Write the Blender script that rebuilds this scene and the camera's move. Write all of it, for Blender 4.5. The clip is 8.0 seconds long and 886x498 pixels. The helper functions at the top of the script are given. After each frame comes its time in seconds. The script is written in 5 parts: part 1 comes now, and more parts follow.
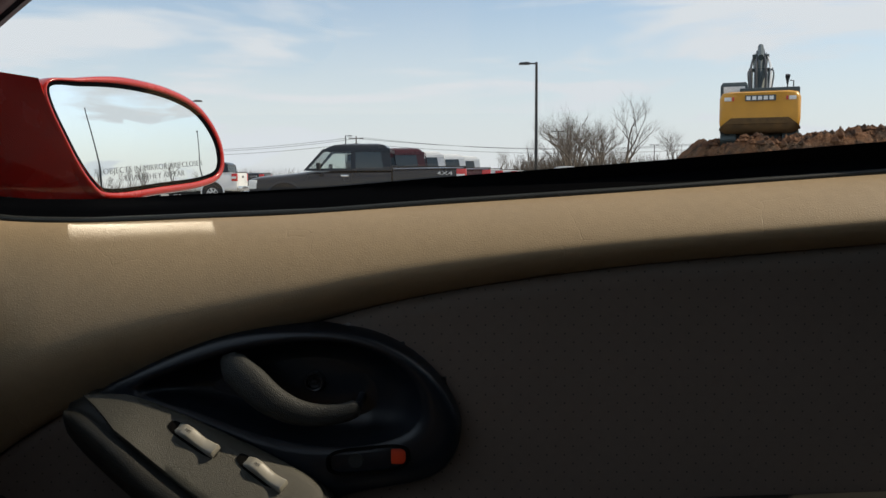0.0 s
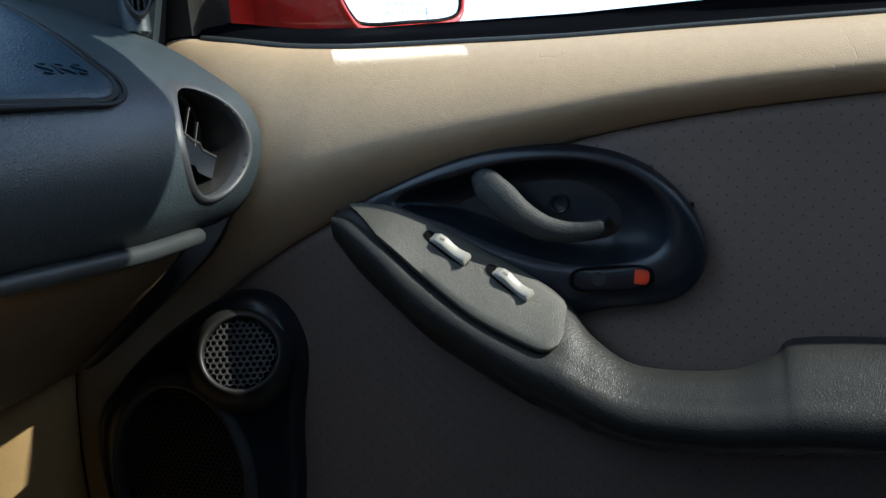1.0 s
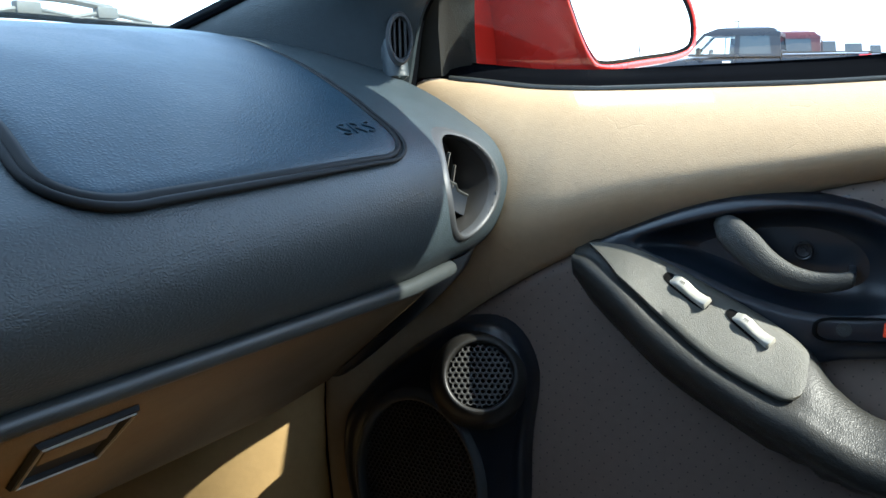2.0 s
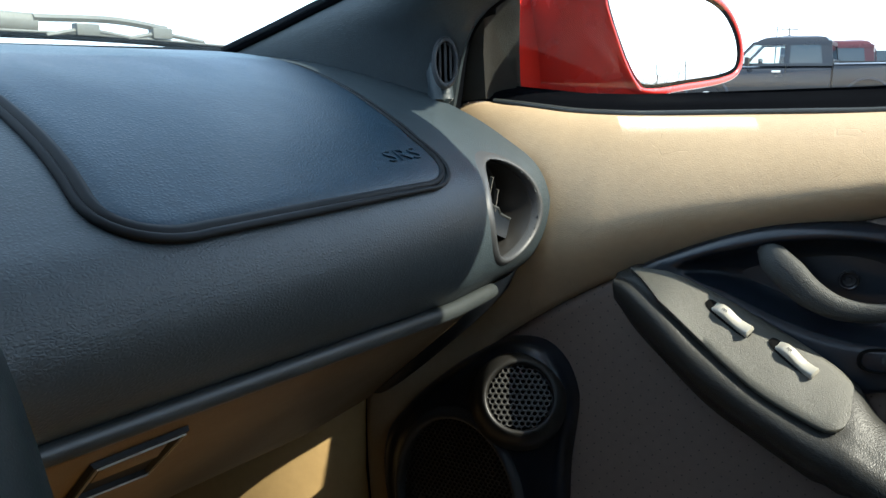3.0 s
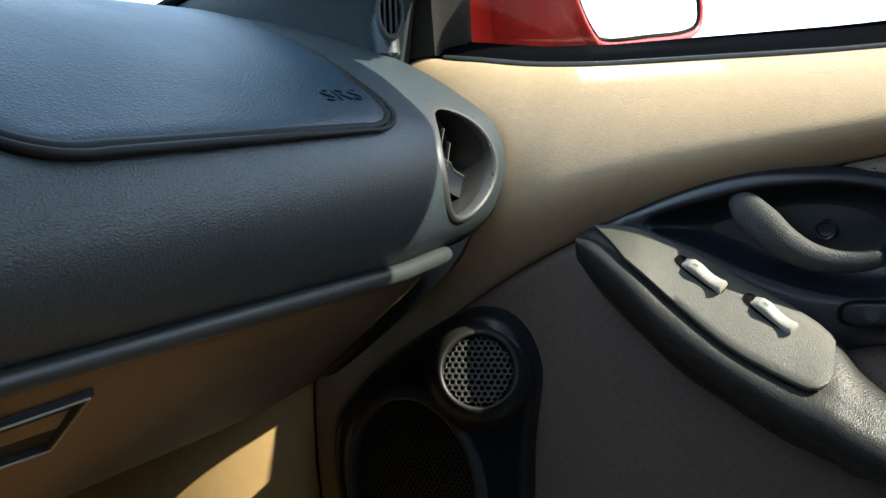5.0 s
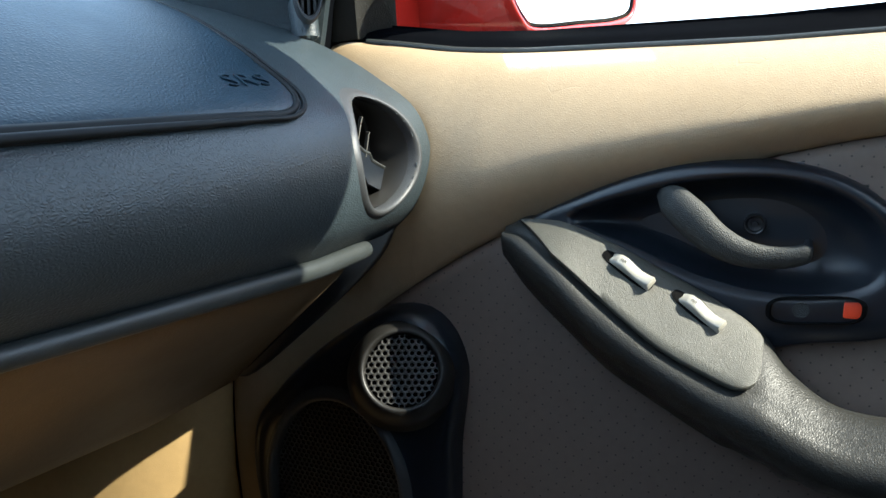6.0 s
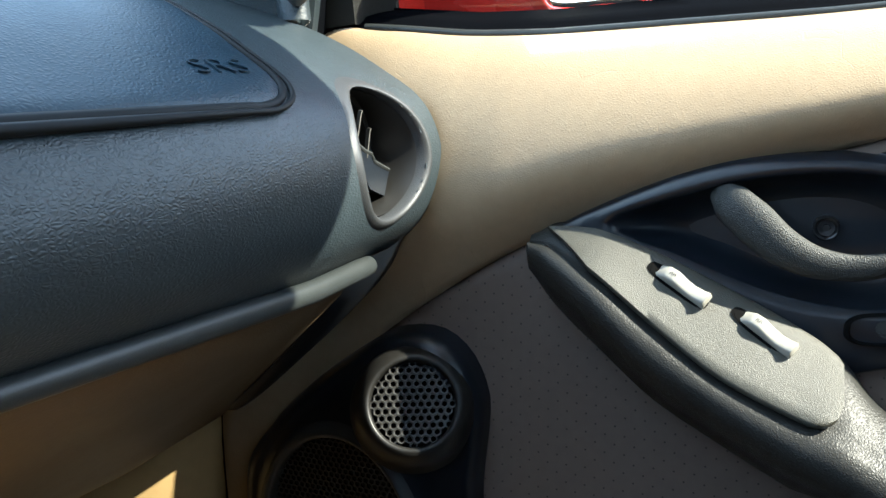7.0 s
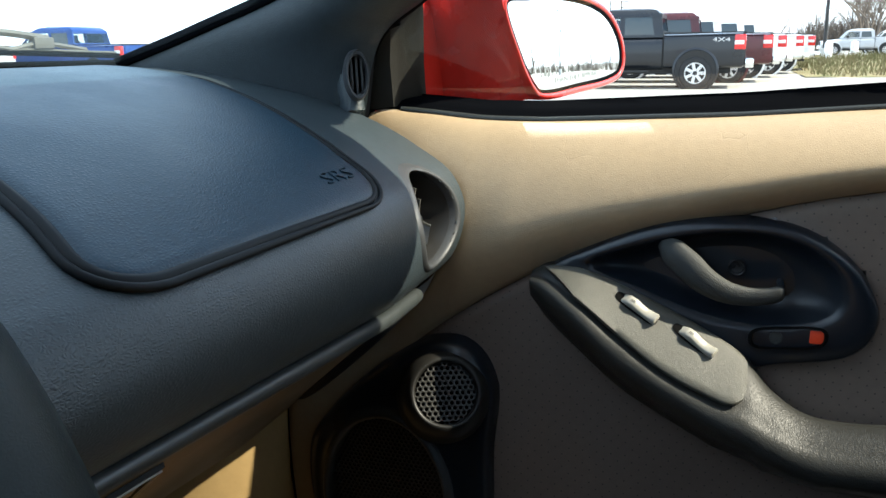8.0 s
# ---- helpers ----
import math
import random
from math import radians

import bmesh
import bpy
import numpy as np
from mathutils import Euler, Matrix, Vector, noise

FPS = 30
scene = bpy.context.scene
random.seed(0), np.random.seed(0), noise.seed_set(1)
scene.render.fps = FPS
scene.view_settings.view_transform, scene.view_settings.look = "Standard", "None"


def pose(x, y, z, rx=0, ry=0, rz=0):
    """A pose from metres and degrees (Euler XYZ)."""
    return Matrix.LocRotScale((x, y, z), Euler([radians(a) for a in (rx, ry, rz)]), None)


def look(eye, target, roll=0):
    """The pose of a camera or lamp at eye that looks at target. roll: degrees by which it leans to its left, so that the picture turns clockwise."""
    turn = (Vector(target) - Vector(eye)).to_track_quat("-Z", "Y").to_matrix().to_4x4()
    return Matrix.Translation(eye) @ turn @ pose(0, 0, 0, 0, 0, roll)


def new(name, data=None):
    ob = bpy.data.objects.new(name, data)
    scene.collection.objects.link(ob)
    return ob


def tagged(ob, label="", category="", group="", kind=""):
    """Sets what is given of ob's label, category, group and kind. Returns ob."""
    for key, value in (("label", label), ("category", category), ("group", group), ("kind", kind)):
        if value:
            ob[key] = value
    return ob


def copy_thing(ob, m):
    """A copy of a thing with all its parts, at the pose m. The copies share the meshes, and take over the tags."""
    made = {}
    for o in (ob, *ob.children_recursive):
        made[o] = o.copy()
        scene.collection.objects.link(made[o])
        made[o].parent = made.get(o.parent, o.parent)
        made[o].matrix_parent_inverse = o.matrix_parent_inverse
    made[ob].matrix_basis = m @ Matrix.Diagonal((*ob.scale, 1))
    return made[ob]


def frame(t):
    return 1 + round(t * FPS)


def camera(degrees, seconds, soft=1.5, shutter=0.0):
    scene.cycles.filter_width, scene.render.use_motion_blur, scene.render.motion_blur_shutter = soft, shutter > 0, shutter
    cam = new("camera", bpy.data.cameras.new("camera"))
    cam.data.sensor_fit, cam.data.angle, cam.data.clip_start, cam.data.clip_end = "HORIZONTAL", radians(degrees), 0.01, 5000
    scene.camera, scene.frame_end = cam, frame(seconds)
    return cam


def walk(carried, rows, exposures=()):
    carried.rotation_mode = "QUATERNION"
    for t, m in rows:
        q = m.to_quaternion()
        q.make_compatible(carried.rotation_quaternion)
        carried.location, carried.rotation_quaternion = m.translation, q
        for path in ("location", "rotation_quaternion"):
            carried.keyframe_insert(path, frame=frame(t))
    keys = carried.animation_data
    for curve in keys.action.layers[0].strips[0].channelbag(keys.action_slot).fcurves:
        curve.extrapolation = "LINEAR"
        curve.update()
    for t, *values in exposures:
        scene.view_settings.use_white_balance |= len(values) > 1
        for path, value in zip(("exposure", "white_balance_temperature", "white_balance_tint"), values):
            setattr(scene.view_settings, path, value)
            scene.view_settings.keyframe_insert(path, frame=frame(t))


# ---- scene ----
cam = camera(55.8, 8.0)
PATH = [
    (0, (0.013, 0.006, 1.008), (-0.022, 1.999, 0.837), -0.3),
    (0.2, (0.008, 0.002, 0.996), (-0.14, 1.989, 0.824), -0.4),
    (0.3, (-0.001, -0.001, 0.985), (-0.202, 1.98, 0.812), -0.3),
    (0.5, (-0.005, 0.0, 0.956), (-0.32, 1.964, 0.781), -0.4),
    (0.7, (-0.01, -0.006, 0.943), (-0.41, 1.937, 0.693), -0.2),
    (1, (-0.028, -0.02, 0.943), (-0.508, 1.882, 0.552), 0.0),
    (1.2, (-0.014, -0.017, 0.943), (-0.599, 1.855, 0.552), -0.2),
    (1.5, (-0.056, -0.052, 0.993), (-0.708, 1.784, 0.542), -0.1),
    (2, (-0.077, -0.071, 0.995), (-0.925, 1.689, 0.567), -0.2),
    (2.2, (-0.08, -0.071, 0.997), (-0.97, 1.672, 0.58), -0.3),
    (3.3, (-0.073, -0.078, 1.012), (-1.023, 1.635, 0.608), -0.1),
    (3.5, (-0.081, -0.077, 0.995), (-1.034, 1.638, 0.606), -0.4),
    (4, (-0.092, -0.08, 0.963), (-0.999, 1.659, 0.571), -0.8),
    (4.2, (-0.078, -0.084, 0.96), (-0.966, 1.665, 0.574), -0.8),
    (5.3, (-0.095, -0.019, 0.955), (-0.944, 1.752, 0.576), -0.6),
    (5.5, (-0.079, -0.019, 0.973), (-0.925, 1.753, 0.593), -0.5),
    (6, (-0.086, 0.008, 0.956), (-0.822, 1.821, 0.543), -0.0),
    (6.2, (-0.087, 0.043, 0.938), (-0.829, 1.858, 0.543), -0.5),
    (6.5, (-0.116, 0.091, 0.931), (-0.857, 1.902, 0.518), -0.8),
    (7, (-0.13, 0.09, 0.945), (-0.868, 1.903, 0.537), -1.1),
    (7.5, (-0.175, 0.05, 0.979), (-0.909, 1.858, 0.54), -0.7),
    (7.7, (-0.162, -0.009, 1.018), (-0.878, 1.801, 0.558), -0.3),
    (8, (-0.12, -0.122, 1.045), (-0.741, 1.72, 0.575), -0.9),
]
EXPOSURES = [(0.0, -0.05, 6450, 10), (0.3, 0.05, 6350, 10), (0.5, 0.2, 6250, 9), (0.75, 0.8, 5700, 7), (1.0, 1.42, 5250, 6), (1.5, 2.2, 5150, 4), (2.0, 2.38, 5250, 4), (3.5, 1.76, 5800, 4), (4.0, 1.64, 5900, 4), (5.5, 2.38, 5600, 4), (6.5, 2.32, 5450, 4), (7.0, 2.65, 5500, 3), (7.5, 2.42, 5500, 3), (8.0, 1.85, 5850, 4)]
walk(cam, [(t, look(eye, target, roll)) for t, eye, target, roll in PATH], EXPOSURES)

# ---- world, sun ----
SUN = Vector((0.72, 0.06, 0.65)).normalized()
world = bpy.data.worlds.new("sky")
scene.world = world
world.use_nodes = True
wn, wl = world.node_tree.nodes, world.node_tree.links
wn.clear()
w_out, w_bg = wn.new("ShaderNodeOutputWorld"), wn.new("ShaderNodeBackground")
w_sky = wn.new("ShaderNodeTexSky")
w_sky.sky_type, w_sky.sun_disc = "NISHITA", False
w_sky.sun_elevation, w_sky.sun_rotation = math.asin(SUN.z), math.atan2(SUN.x, SUN.y)
w_sky.air_density, w_sky.dust_density = 1.0, 0.7
w_tc, w_map = wn.new("ShaderNodeTexCoord"), wn.new("ShaderNodeMapping")
w_map.inputs["Scale"].default_value = (1.0, 1.0, 6.5)
w_noise, w_ramp = wn.new("ShaderNodeTexNoise"), wn.new("ShaderNodeValToRGB")
w_noise.inputs["Scale"].default_value, w_noise.inputs["Detail"].default_value = 2.6, 8.0
w_noise.inputs["Roughness"].default_value, w_noise.inputs["Distortion"].default_value = 0.55, 0.35
w_ramp.color_ramp.elements[0].position, w_ramp.color_ramp.elements[1].position = 0.40, 0.57
w_mix = wn.new("ShaderNodeMix")
w_mix.data_type = "RGBA"
w_mix.inputs["B"].default_value = (5.25, 5.4, 5.75, 1)
wl.new(w_tc.outputs["Generated"], w_map.inputs["Vector"])
wl.new(w_map.outputs["Vector"], w_noise.inputs["Vector"])
wl.new(w_noise.outputs["Fac"], w_ramp.inputs["Fac"])
w_sep, w_haze, w_max = wn.new("ShaderNodeSeparateXYZ"), wn.new("ShaderNodeMapRange"), wn.new("ShaderNodeMath")
w_haze.interpolation_type = "SMOOTHSTEP"
w_haze.inputs["From Min"].default_value, w_haze.inputs["From Max"].default_value = 0.30, -0.02
w_haze.inputs["To Min"].default_value, w_haze.inputs["To Max"].default_value = 0.0, 0.92
w_max.operation = "MAXIMUM"
wl.new(w_tc.outputs["Generated"], w_sep.inputs[0])
wl.new(w_sep.outputs["Z"], w_haze.inputs["Value"])
wl.new(w_haze.outputs[0], w_max.inputs[0])
wl.new(w_ramp.outputs["Color"], w_max.inputs[1])
wl.new(w_max.outputs[0], w_mix.inputs["Factor"])
wl.new(w_sky.outputs["Color"], w_mix.inputs["A"])
wl.new(w_mix.outputs["Result"], w_bg.inputs["Color"])
wl.new(w_bg.outputs["Background"], w_out.inputs["Surface"])
w_bg.inputs["Strength"].default_value = 0.17

sun_data = bpy.data.lights.new("sun", "SUN")
sun_data.energy, sun_data.angle, sun_data.color = 4.0, radians(0.5), (1.0, 0.85, 0.63)
sun = new("sun", sun_data)
sun.matrix_world = look(SUN * 60, (0, 0, 0))


# added area lamp in the window opening: stands in for sun off the outside mirror, along the reflected rays, on to the
# ledge
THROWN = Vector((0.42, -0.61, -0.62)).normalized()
glint_data = bpy.data.lights.new("mirror_sun_standin", "AREA")
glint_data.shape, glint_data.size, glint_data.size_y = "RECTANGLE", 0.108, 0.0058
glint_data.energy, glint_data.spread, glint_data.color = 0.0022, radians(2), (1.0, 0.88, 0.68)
glint = new("mirror_sun_standin", glint_data)
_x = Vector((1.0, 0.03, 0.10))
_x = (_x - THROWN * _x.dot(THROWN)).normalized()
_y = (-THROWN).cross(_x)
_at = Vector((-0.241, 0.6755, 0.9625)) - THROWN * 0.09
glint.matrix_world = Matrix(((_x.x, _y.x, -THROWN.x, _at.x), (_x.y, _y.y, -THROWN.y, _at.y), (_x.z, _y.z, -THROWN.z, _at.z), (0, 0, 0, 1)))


# ---- mesh helpers ----
ORIGIN = {}


class Shape:
    """Vertices and faces of one mesh."""

    def __init__(self):
        self.v, self.f = [], []

    def add(self, verts, faces):
        n = len(self.v)
        self.v += [tuple(p) for p in verts]
        self.f += [tuple(i + n for i in face) for face in faces]
        return self

    def rows(self, rows, closed=False, cap=False, flip=False):
        """A skin over rows of points; closed: each row is a ring; cap: ends filled."""
        m = len(rows[0])
        faces = []
        for a in range(len(rows) - 1):
            for b in range(m if closed else m - 1):
                c = (b + 1) % m
                q = (a * m + b, a * m + c, (a + 1) * m + c, (a + 1) * m + b)
                faces.append(q[::-1] if flip else q)
        if cap:
            first, last = tuple(range(m))[::-1], tuple((len(rows) - 1) * m + i for i in range(m))
            faces += [first[::-1], last[::-1]] if flip else [first, last]
        return self.add([p for row in rows for p in row], faces)

    def box(self, centre, size, m=None):
        x, y, z = (s / 2 for s in size)
        pts = [Vector((a * x, b * y, c * z)) for a in (-1, 1) for b in (-1, 1) for c in (-1, 1)]
        pts = [(m @ p if m else p) + Vector(centre) for p in pts]
        return self.add(pts, [(0, 1, 3, 2), (4, 6, 7, 5), (0, 4, 5, 1), (2, 3, 7, 6), (0, 2, 6, 4), (1, 5, 7, 3)])

    def tube(self, path, radius, sides=10, cap=True, flat=1.0, up=(0, 0, 1)):
        """A round bar along a path; radius: one number or one for each point; flat: thickness across up."""
        path = [Vector(p) for p in path]
        rows = []
        for i, p in enumerate(path):
            ahead = (path[min(i + 1, len(path) - 1)] - path[max(i - 1, 0)]).normalized()
            side = ahead.cross(Vector(up))
            side = side.normalized() if side.length > 1e-4 else ahead.orthogonal().normalized()
            over = side.cross(ahead)
            r = radius[i] if isinstance(radius, (list, tuple)) else radius
            rows.append([p + side * (r * flat * math.cos(a)) + over * (r * math.sin(a)) for a in (2 * math.pi * k / sides for k in range(sides))])
        return self.rows(rows, closed=True, cap=cap)

    def ring(self, centre, axis, rings, n=48, a=1.0, b=1.0, up=(0, 0, 1), cap=False):
        """A turned body: rings of (radius, height along axis); a and b stretch it across."""
        axis = Vector(axis).normalized()
        u = Vector(up).cross(axis).normalized()
        w = axis.cross(u)
        c = Vector(centre)
        rows = [[c + axis * h + u * (a * r * math.cos(t)) + w * (b * r * math.sin(t)) for t in (2 * math.pi * k / n for k in range(n))] for r, h in rings]
        return self.rows(rows, closed=True, cap=cap)


def mesh_of(name, shape, material, sharp=35.0, bevel=0.0):
    me = bpy.data.meshes.new(name)
    me.from_pydata(shape.v, [], shape.f)
    if bevel:
        bm = bmesh.new()
        bm.from_mesh(me)
        edges = [e for e in bm.edges if len(e.link_faces) == 2 and e.calc_face_angle(0) > radians(30)]
        bmesh.ops.bevel(bm, geom=edges, offset=bevel, segments=2, affect="EDGES", profile=0.6)
        bm.to_mesh(me)
        bm.free()
    bm = bmesh.new()
    bm.from_mesh(me)
    bmesh.ops.recalc_face_normals(bm, faces=bm.faces)
    bm.to_mesh(me)
    bm.free()
    me.shade_smooth()
    if sharp < 180:
        me.set_sharp_from_angle(angle=radians(sharp))
    if material:
        me.materials.append(material)
    return me


def thing(name, base, label, category, group="", kind=""):
    """An empty at a thing's base, to which its parts are linked."""
    ob = tagged(new(name), label, category, group, kind)
    ob.location = base
    ORIGIN[ob] = Vector(base)
    return ob


def part(name, shape, material, parent, label="", sharp=35.0, bevel=0.0):
    """One mesh under a thing or a part; the shape is in the place's coordinates."""
    o = ORIGIN[parent]
    moved = Shape()
    moved.v = [(p[0] - o.x, p[1] - o.y, p[2] - o.z) for p in shape.v]
    moved.f = shape.f
    ob = new(name, mesh_of(name, moved, material, sharp, bevel))
    ob.parent = parent
    ORIGIN[ob] = o
    if label:
        ob["label"] = label
    return ob


def solo(name, shape, material, label, category, group="", kind="", sharp=35.0, bevel=0.0):
    """A top-level thing of one mesh."""
    ob = tagged(new(name, mesh_of(name, shape, material, sharp, bevel)), label, category, group, kind)
    ORIGIN[ob] = Vector((0, 0, 0))
    return ob


def spline(points, n, closed=False):
    """n points along a smooth curve through the given ones, evenly in parameter."""
    p = [Vector(q) for q in points]
    m = len(p)
    out = []
    for i in range(n):
        s = i / n * m if closed else i / (n - 1) * (m - 1)
        k = int(s) if closed else min(int(s), m - 2)
        f = s - k
        if closed:
            a, b, c, d = (p[(k + j) % m] for j in (-1, 0, 1, 2))
        else:
            b, c = p[k], p[k + 1]
            a = p[k - 1] if k > 0 else 2 * b - c
            d = p[k + 2] if k + 2 < m else 2 * c - b
        out.append(0.5 * ((2 * b) + (c - a) * f + (2 * a - 5 * b + 4 * c - d) * f * f + (3 * b - a - 3 * c + d) * f ** 3))
    return out


def even(points, n, closed=True):
    """n points spaced evenly by length along a polyline."""
    p = [Vector(q) for q in points] + ([Vector(points[0])] if closed else [])
    far = [0.0]
    for a, b in zip(p, p[1:]):
        far.append(far[-1] + (b - a).length)
    out, k = [], 0
    for i in range(n):
        s = far[-1] * i / (n if closed else n - 1)
        while k < len(far) - 2 and far[k + 1] < s:
            k += 1
        f = (s - far[k]) / max(far[k + 1] - far[k], 1e-9)
        out.append(p[k].lerp(p[k + 1], min(f, 1)))
    return out


def text_shape(words, size, m, depth=0.0006, thin=0.0):
    """Letters of the built-in font as a mesh, at the pose m."""
    cu = bpy.data.curves.new("letters", "FONT")
    cu.body, cu.size, cu.extrude, cu.align_x, cu.align_y = words, size, depth, "CENTER", "CENTER"
    cu.resolution_u, cu.offset = 3, -thin
    ob = bpy.data.objects.new("letters", cu)
    me = bpy.data.meshes.new_from_object(ob)
    s = Shape()
    s.add([m @ v.co for v in me.vertices], [tuple(f.vertices) for f in me.polygons])
    bpy.data.objects.remove(ob)
    bpy.data.meshes.remove(me)
    return s


def basis(origin, xdir, zdir):
    """A pose whose x runs along xdir and whose z looks along zdir."""
    z = Vector(zdir).normalized()
    x = Vector(xdir)
    x = (x - z * x.dot(z)).normalized()
    y = z.cross(x)
    return Matrix(((x.x, y.x, z.x, origin[0]), (x.y, y.y, z.y, origin[1]), (x.z, y.z, z.z, origin[2]), (0, 0, 0, 1)))


# ---- materials ----
def material(name, colour, rough=0.5, metal=0.0, grain="", scale=400.0, bump=0.3, depth=0.0004, vary=0.12, vary_scale=9.0, spec=0.5, wear=0.0, coat=0.0, per_object=0.0, tint=None):
    """A surface: two scales of colour change, relief of one kind (leather, pebble, cast, clod, streak), and gloss that changes with it."""
    m = bpy.data.materials.new(name)
    m.use_nodes = True
    nodes, links = m.node_tree.nodes, m.node_tree.links
    b = nodes["Principled BSDF"]
    b.inputs["Roughness"].default_value, b.inputs["Metallic"].default_value = rough, metal
    b.inputs["Specular IOR Level"].default_value = spec
    b.inputs["Coat Weight"].default_value = coat
    b.inputs["Coat Roughness"].default_value = 0.06
    tc = nodes.new("ShaderNodeTexCoord")
    wide, fine = nodes.new("ShaderNodeTexNoise"), nodes.new("ShaderNodeTexNoise")
    wide.inputs["Scale"].default_value, wide.inputs["Detail"].default_value = vary_scale, 4
    fine.inputs["Scale"].default_value, fine.inputs["Detail"].default_value = vary_scale * 14, 3
    add = nodes.new("ShaderNodeMath")
    add.operation = "ADD"
    ramp = nodes.new("ShaderNodeMapRange")
    ramp.inputs["From Min"].default_value, ramp.inputs["From Max"].default_value = 0.7, 1.3
    ramp.inputs["To Min"].default_value, ramp.inputs["To Max"].default_value = 1 - vary, 1 + vary
    mul = nodes.new("ShaderNodeMix")
    mul.data_type, mul.blend_type = "RGBA", "MULTIPLY"
    mul.inputs["Factor"].default_value = 1.0
    mul.inputs["A"].default_value = (*colour, 1)
    for t in (wide, fine):
        links.new(tc.outputs["Object"], t.inputs["Vector"])
    links.new(wide.outputs["Fac"], add.inputs[0])
    links.new(fine.outputs["Fac"], add.inputs[1])
    links.new(add.outputs[0], ramp.inputs["Value"])
    links.new(ramp.outputs[0], mul.inputs["B"])
    last = mul.outputs["Result"]
    if tint:
        mix = nodes.new("ShaderNodeMix")
        mix.data_type = "RGBA"
        mix.inputs["B"].default_value = (*tint, 1)
        edge = nodes.new("ShaderNodeMapRange")
        edge.inputs["From Min"].default_value, edge.inputs["From Max"].default_value = 0.42, 0.62
        links.new(wide.outputs["Fac"], edge.inputs["Value"])
        links.new(edge.outputs[0], mix.inputs["Factor"])
        links.new(last, mix.inputs["A"])
        last = mix.outputs["Result"]
    if per_object:
        info, hsv, r2 = nodes.new("ShaderNodeObjectInfo"), nodes.new("ShaderNodeHueSaturation"), nodes.new("ShaderNodeMapRange")
        r2.inputs["To Min"].default_value, r2.inputs["To Max"].default_value = 1 - per_object, 1 + per_object
        links.new(info.outputs["Random"], r2.inputs["Value"])
        links.new(r2.outputs[0], hsv.inputs["Value"])
        links.new(last, hsv.inputs["Color"])
        last = hsv.outputs["Color"]
    links.new(last, b.inputs["Base Color"])
    rr = nodes.new("ShaderNodeMapRange")
    rr.inputs["From Min"].default_value, rr.inputs["From Max"].default_value = 0.3, 0.7
    rr.inputs["To Min"].default_value, rr.inputs["To Max"].default_value = max(rough - 0.07 - wear, 0.02), min(rough + 0.07, 1)
    links.new(wide.outputs["Fac"], rr.inputs["Value"])
    links.new(rr.outputs[0], b.inputs["Roughness"])
    if grain:
        bp = nodes.new("ShaderNodeBump")
        bp.inputs["Strength"].default_value, bp.inputs["Distance"].default_value = bump, depth
        if grain == "leather":
            warp = nodes.new("ShaderNodeTexNoise")
            warp.inputs["Scale"].default_value, warp.inputs["Detail"].default_value = scale * 0.35, 2
            off = nodes.new("ShaderNodeVectorMath")
            off.operation = "MULTIPLY_ADD"
            off.inputs[1].default_value = (0.0035,) * 3
            cell = nodes.new("ShaderNodeTexVoronoi")
            cell.feature = "DISTANCE_TO_EDGE"
            cell.inputs["Scale"].default_value = scale
            cut = nodes.new("ShaderNodeMapRange")
            cut.interpolation_type = "SMOOTHSTEP"
            cut.inputs["From Max"].default_value = 0.42
            fold = nodes.new("ShaderNodeTexNoise")
            fold.inputs["Scale"].default_value, fold.inputs["Detail"].default_value = scale * 0.28, 5
            total = nodes.new("ShaderNodeMath")
            total.operation = "MULTIPLY_ADD"
            total.inputs[1].default_value = 0.45
            soft = nodes.new("ShaderNodeMath")
            soft.operation, soft.inputs[1].default_value = "MULTIPLY", 0.45
            pull = nodes.new("ShaderNodeMapping")
            pull.inputs["Scale"].default_value = (0.85, 0.60, 1.0)
            links.new(tc.outputs["Object"], pull.inputs["Vector"])
            links.new(pull.outputs["Vector"], warp.inputs["Vector"])
            links.new(warp.outputs["Color"], off.inputs[0])
            links.new(pull.outputs["Vector"], off.inputs[2])
            links.new(off.outputs[0], cell.inputs["Vector"])
            links.new(cell.outputs["Distance"], cut.inputs["Value"])
            links.new(pull.outputs["Vector"], fold.inputs["Vector"])
            links.new(fold.outputs["Fac"], total.inputs[0])
            links.new(cut.outputs[0], soft.inputs[0])
            links.new(soft.outputs[0], total.inputs[2])
            links.new(total.outputs[0], bp.inputs["Height"])
        elif grain == "streak":
            mp = nodes.new("ShaderNodeMapping")
            mp.inputs["Scale"].default_value = (scale, scale, scale * 0.12)
            n2 = nodes.new("ShaderNodeTexNoise")
            n2.inputs["Scale"].default_value, n2.inputs["Detail"].default_value = 1.0, 4
            links.new(tc.outputs["Object"], mp.inputs["Vector"])
            links.new(mp.outputs["Vector"], n2.inputs["Vector"])
            links.new(n2.outputs["Fac"], bp.inputs["Height"])
        else:
            n2 = nodes.new("ShaderNodeTexVoronoi" if grain == "pebble" else "ShaderNodeTexNoise")
            n2.inputs["Scale"].default_value = scale
            if grain != "pebble":
                n2.inputs["Detail"].default_value, n2.inputs["Roughness"].default_value = (4, 0.6) if grain == "cast" else (8, 0.7)
            links.new(tc.outputs["Object"], n2.inputs["Vector"])
            links.new(n2.outputs["Distance" if grain == "pebble" else "Fac"], bp.inputs["Height"])
        links.new(bp.outputs["Normal"], b.inputs["Normal"])
    return m


def glass(name, colour=(0.93, 0.96, 0.94), clear=0.92):
    """A thin pane: light goes straight through, the gloss grows towards grazing."""
    m = bpy.data.materials.new(name)
    m.use_nodes = True
    nodes, links = m.node_tree.nodes, m.node_tree.links
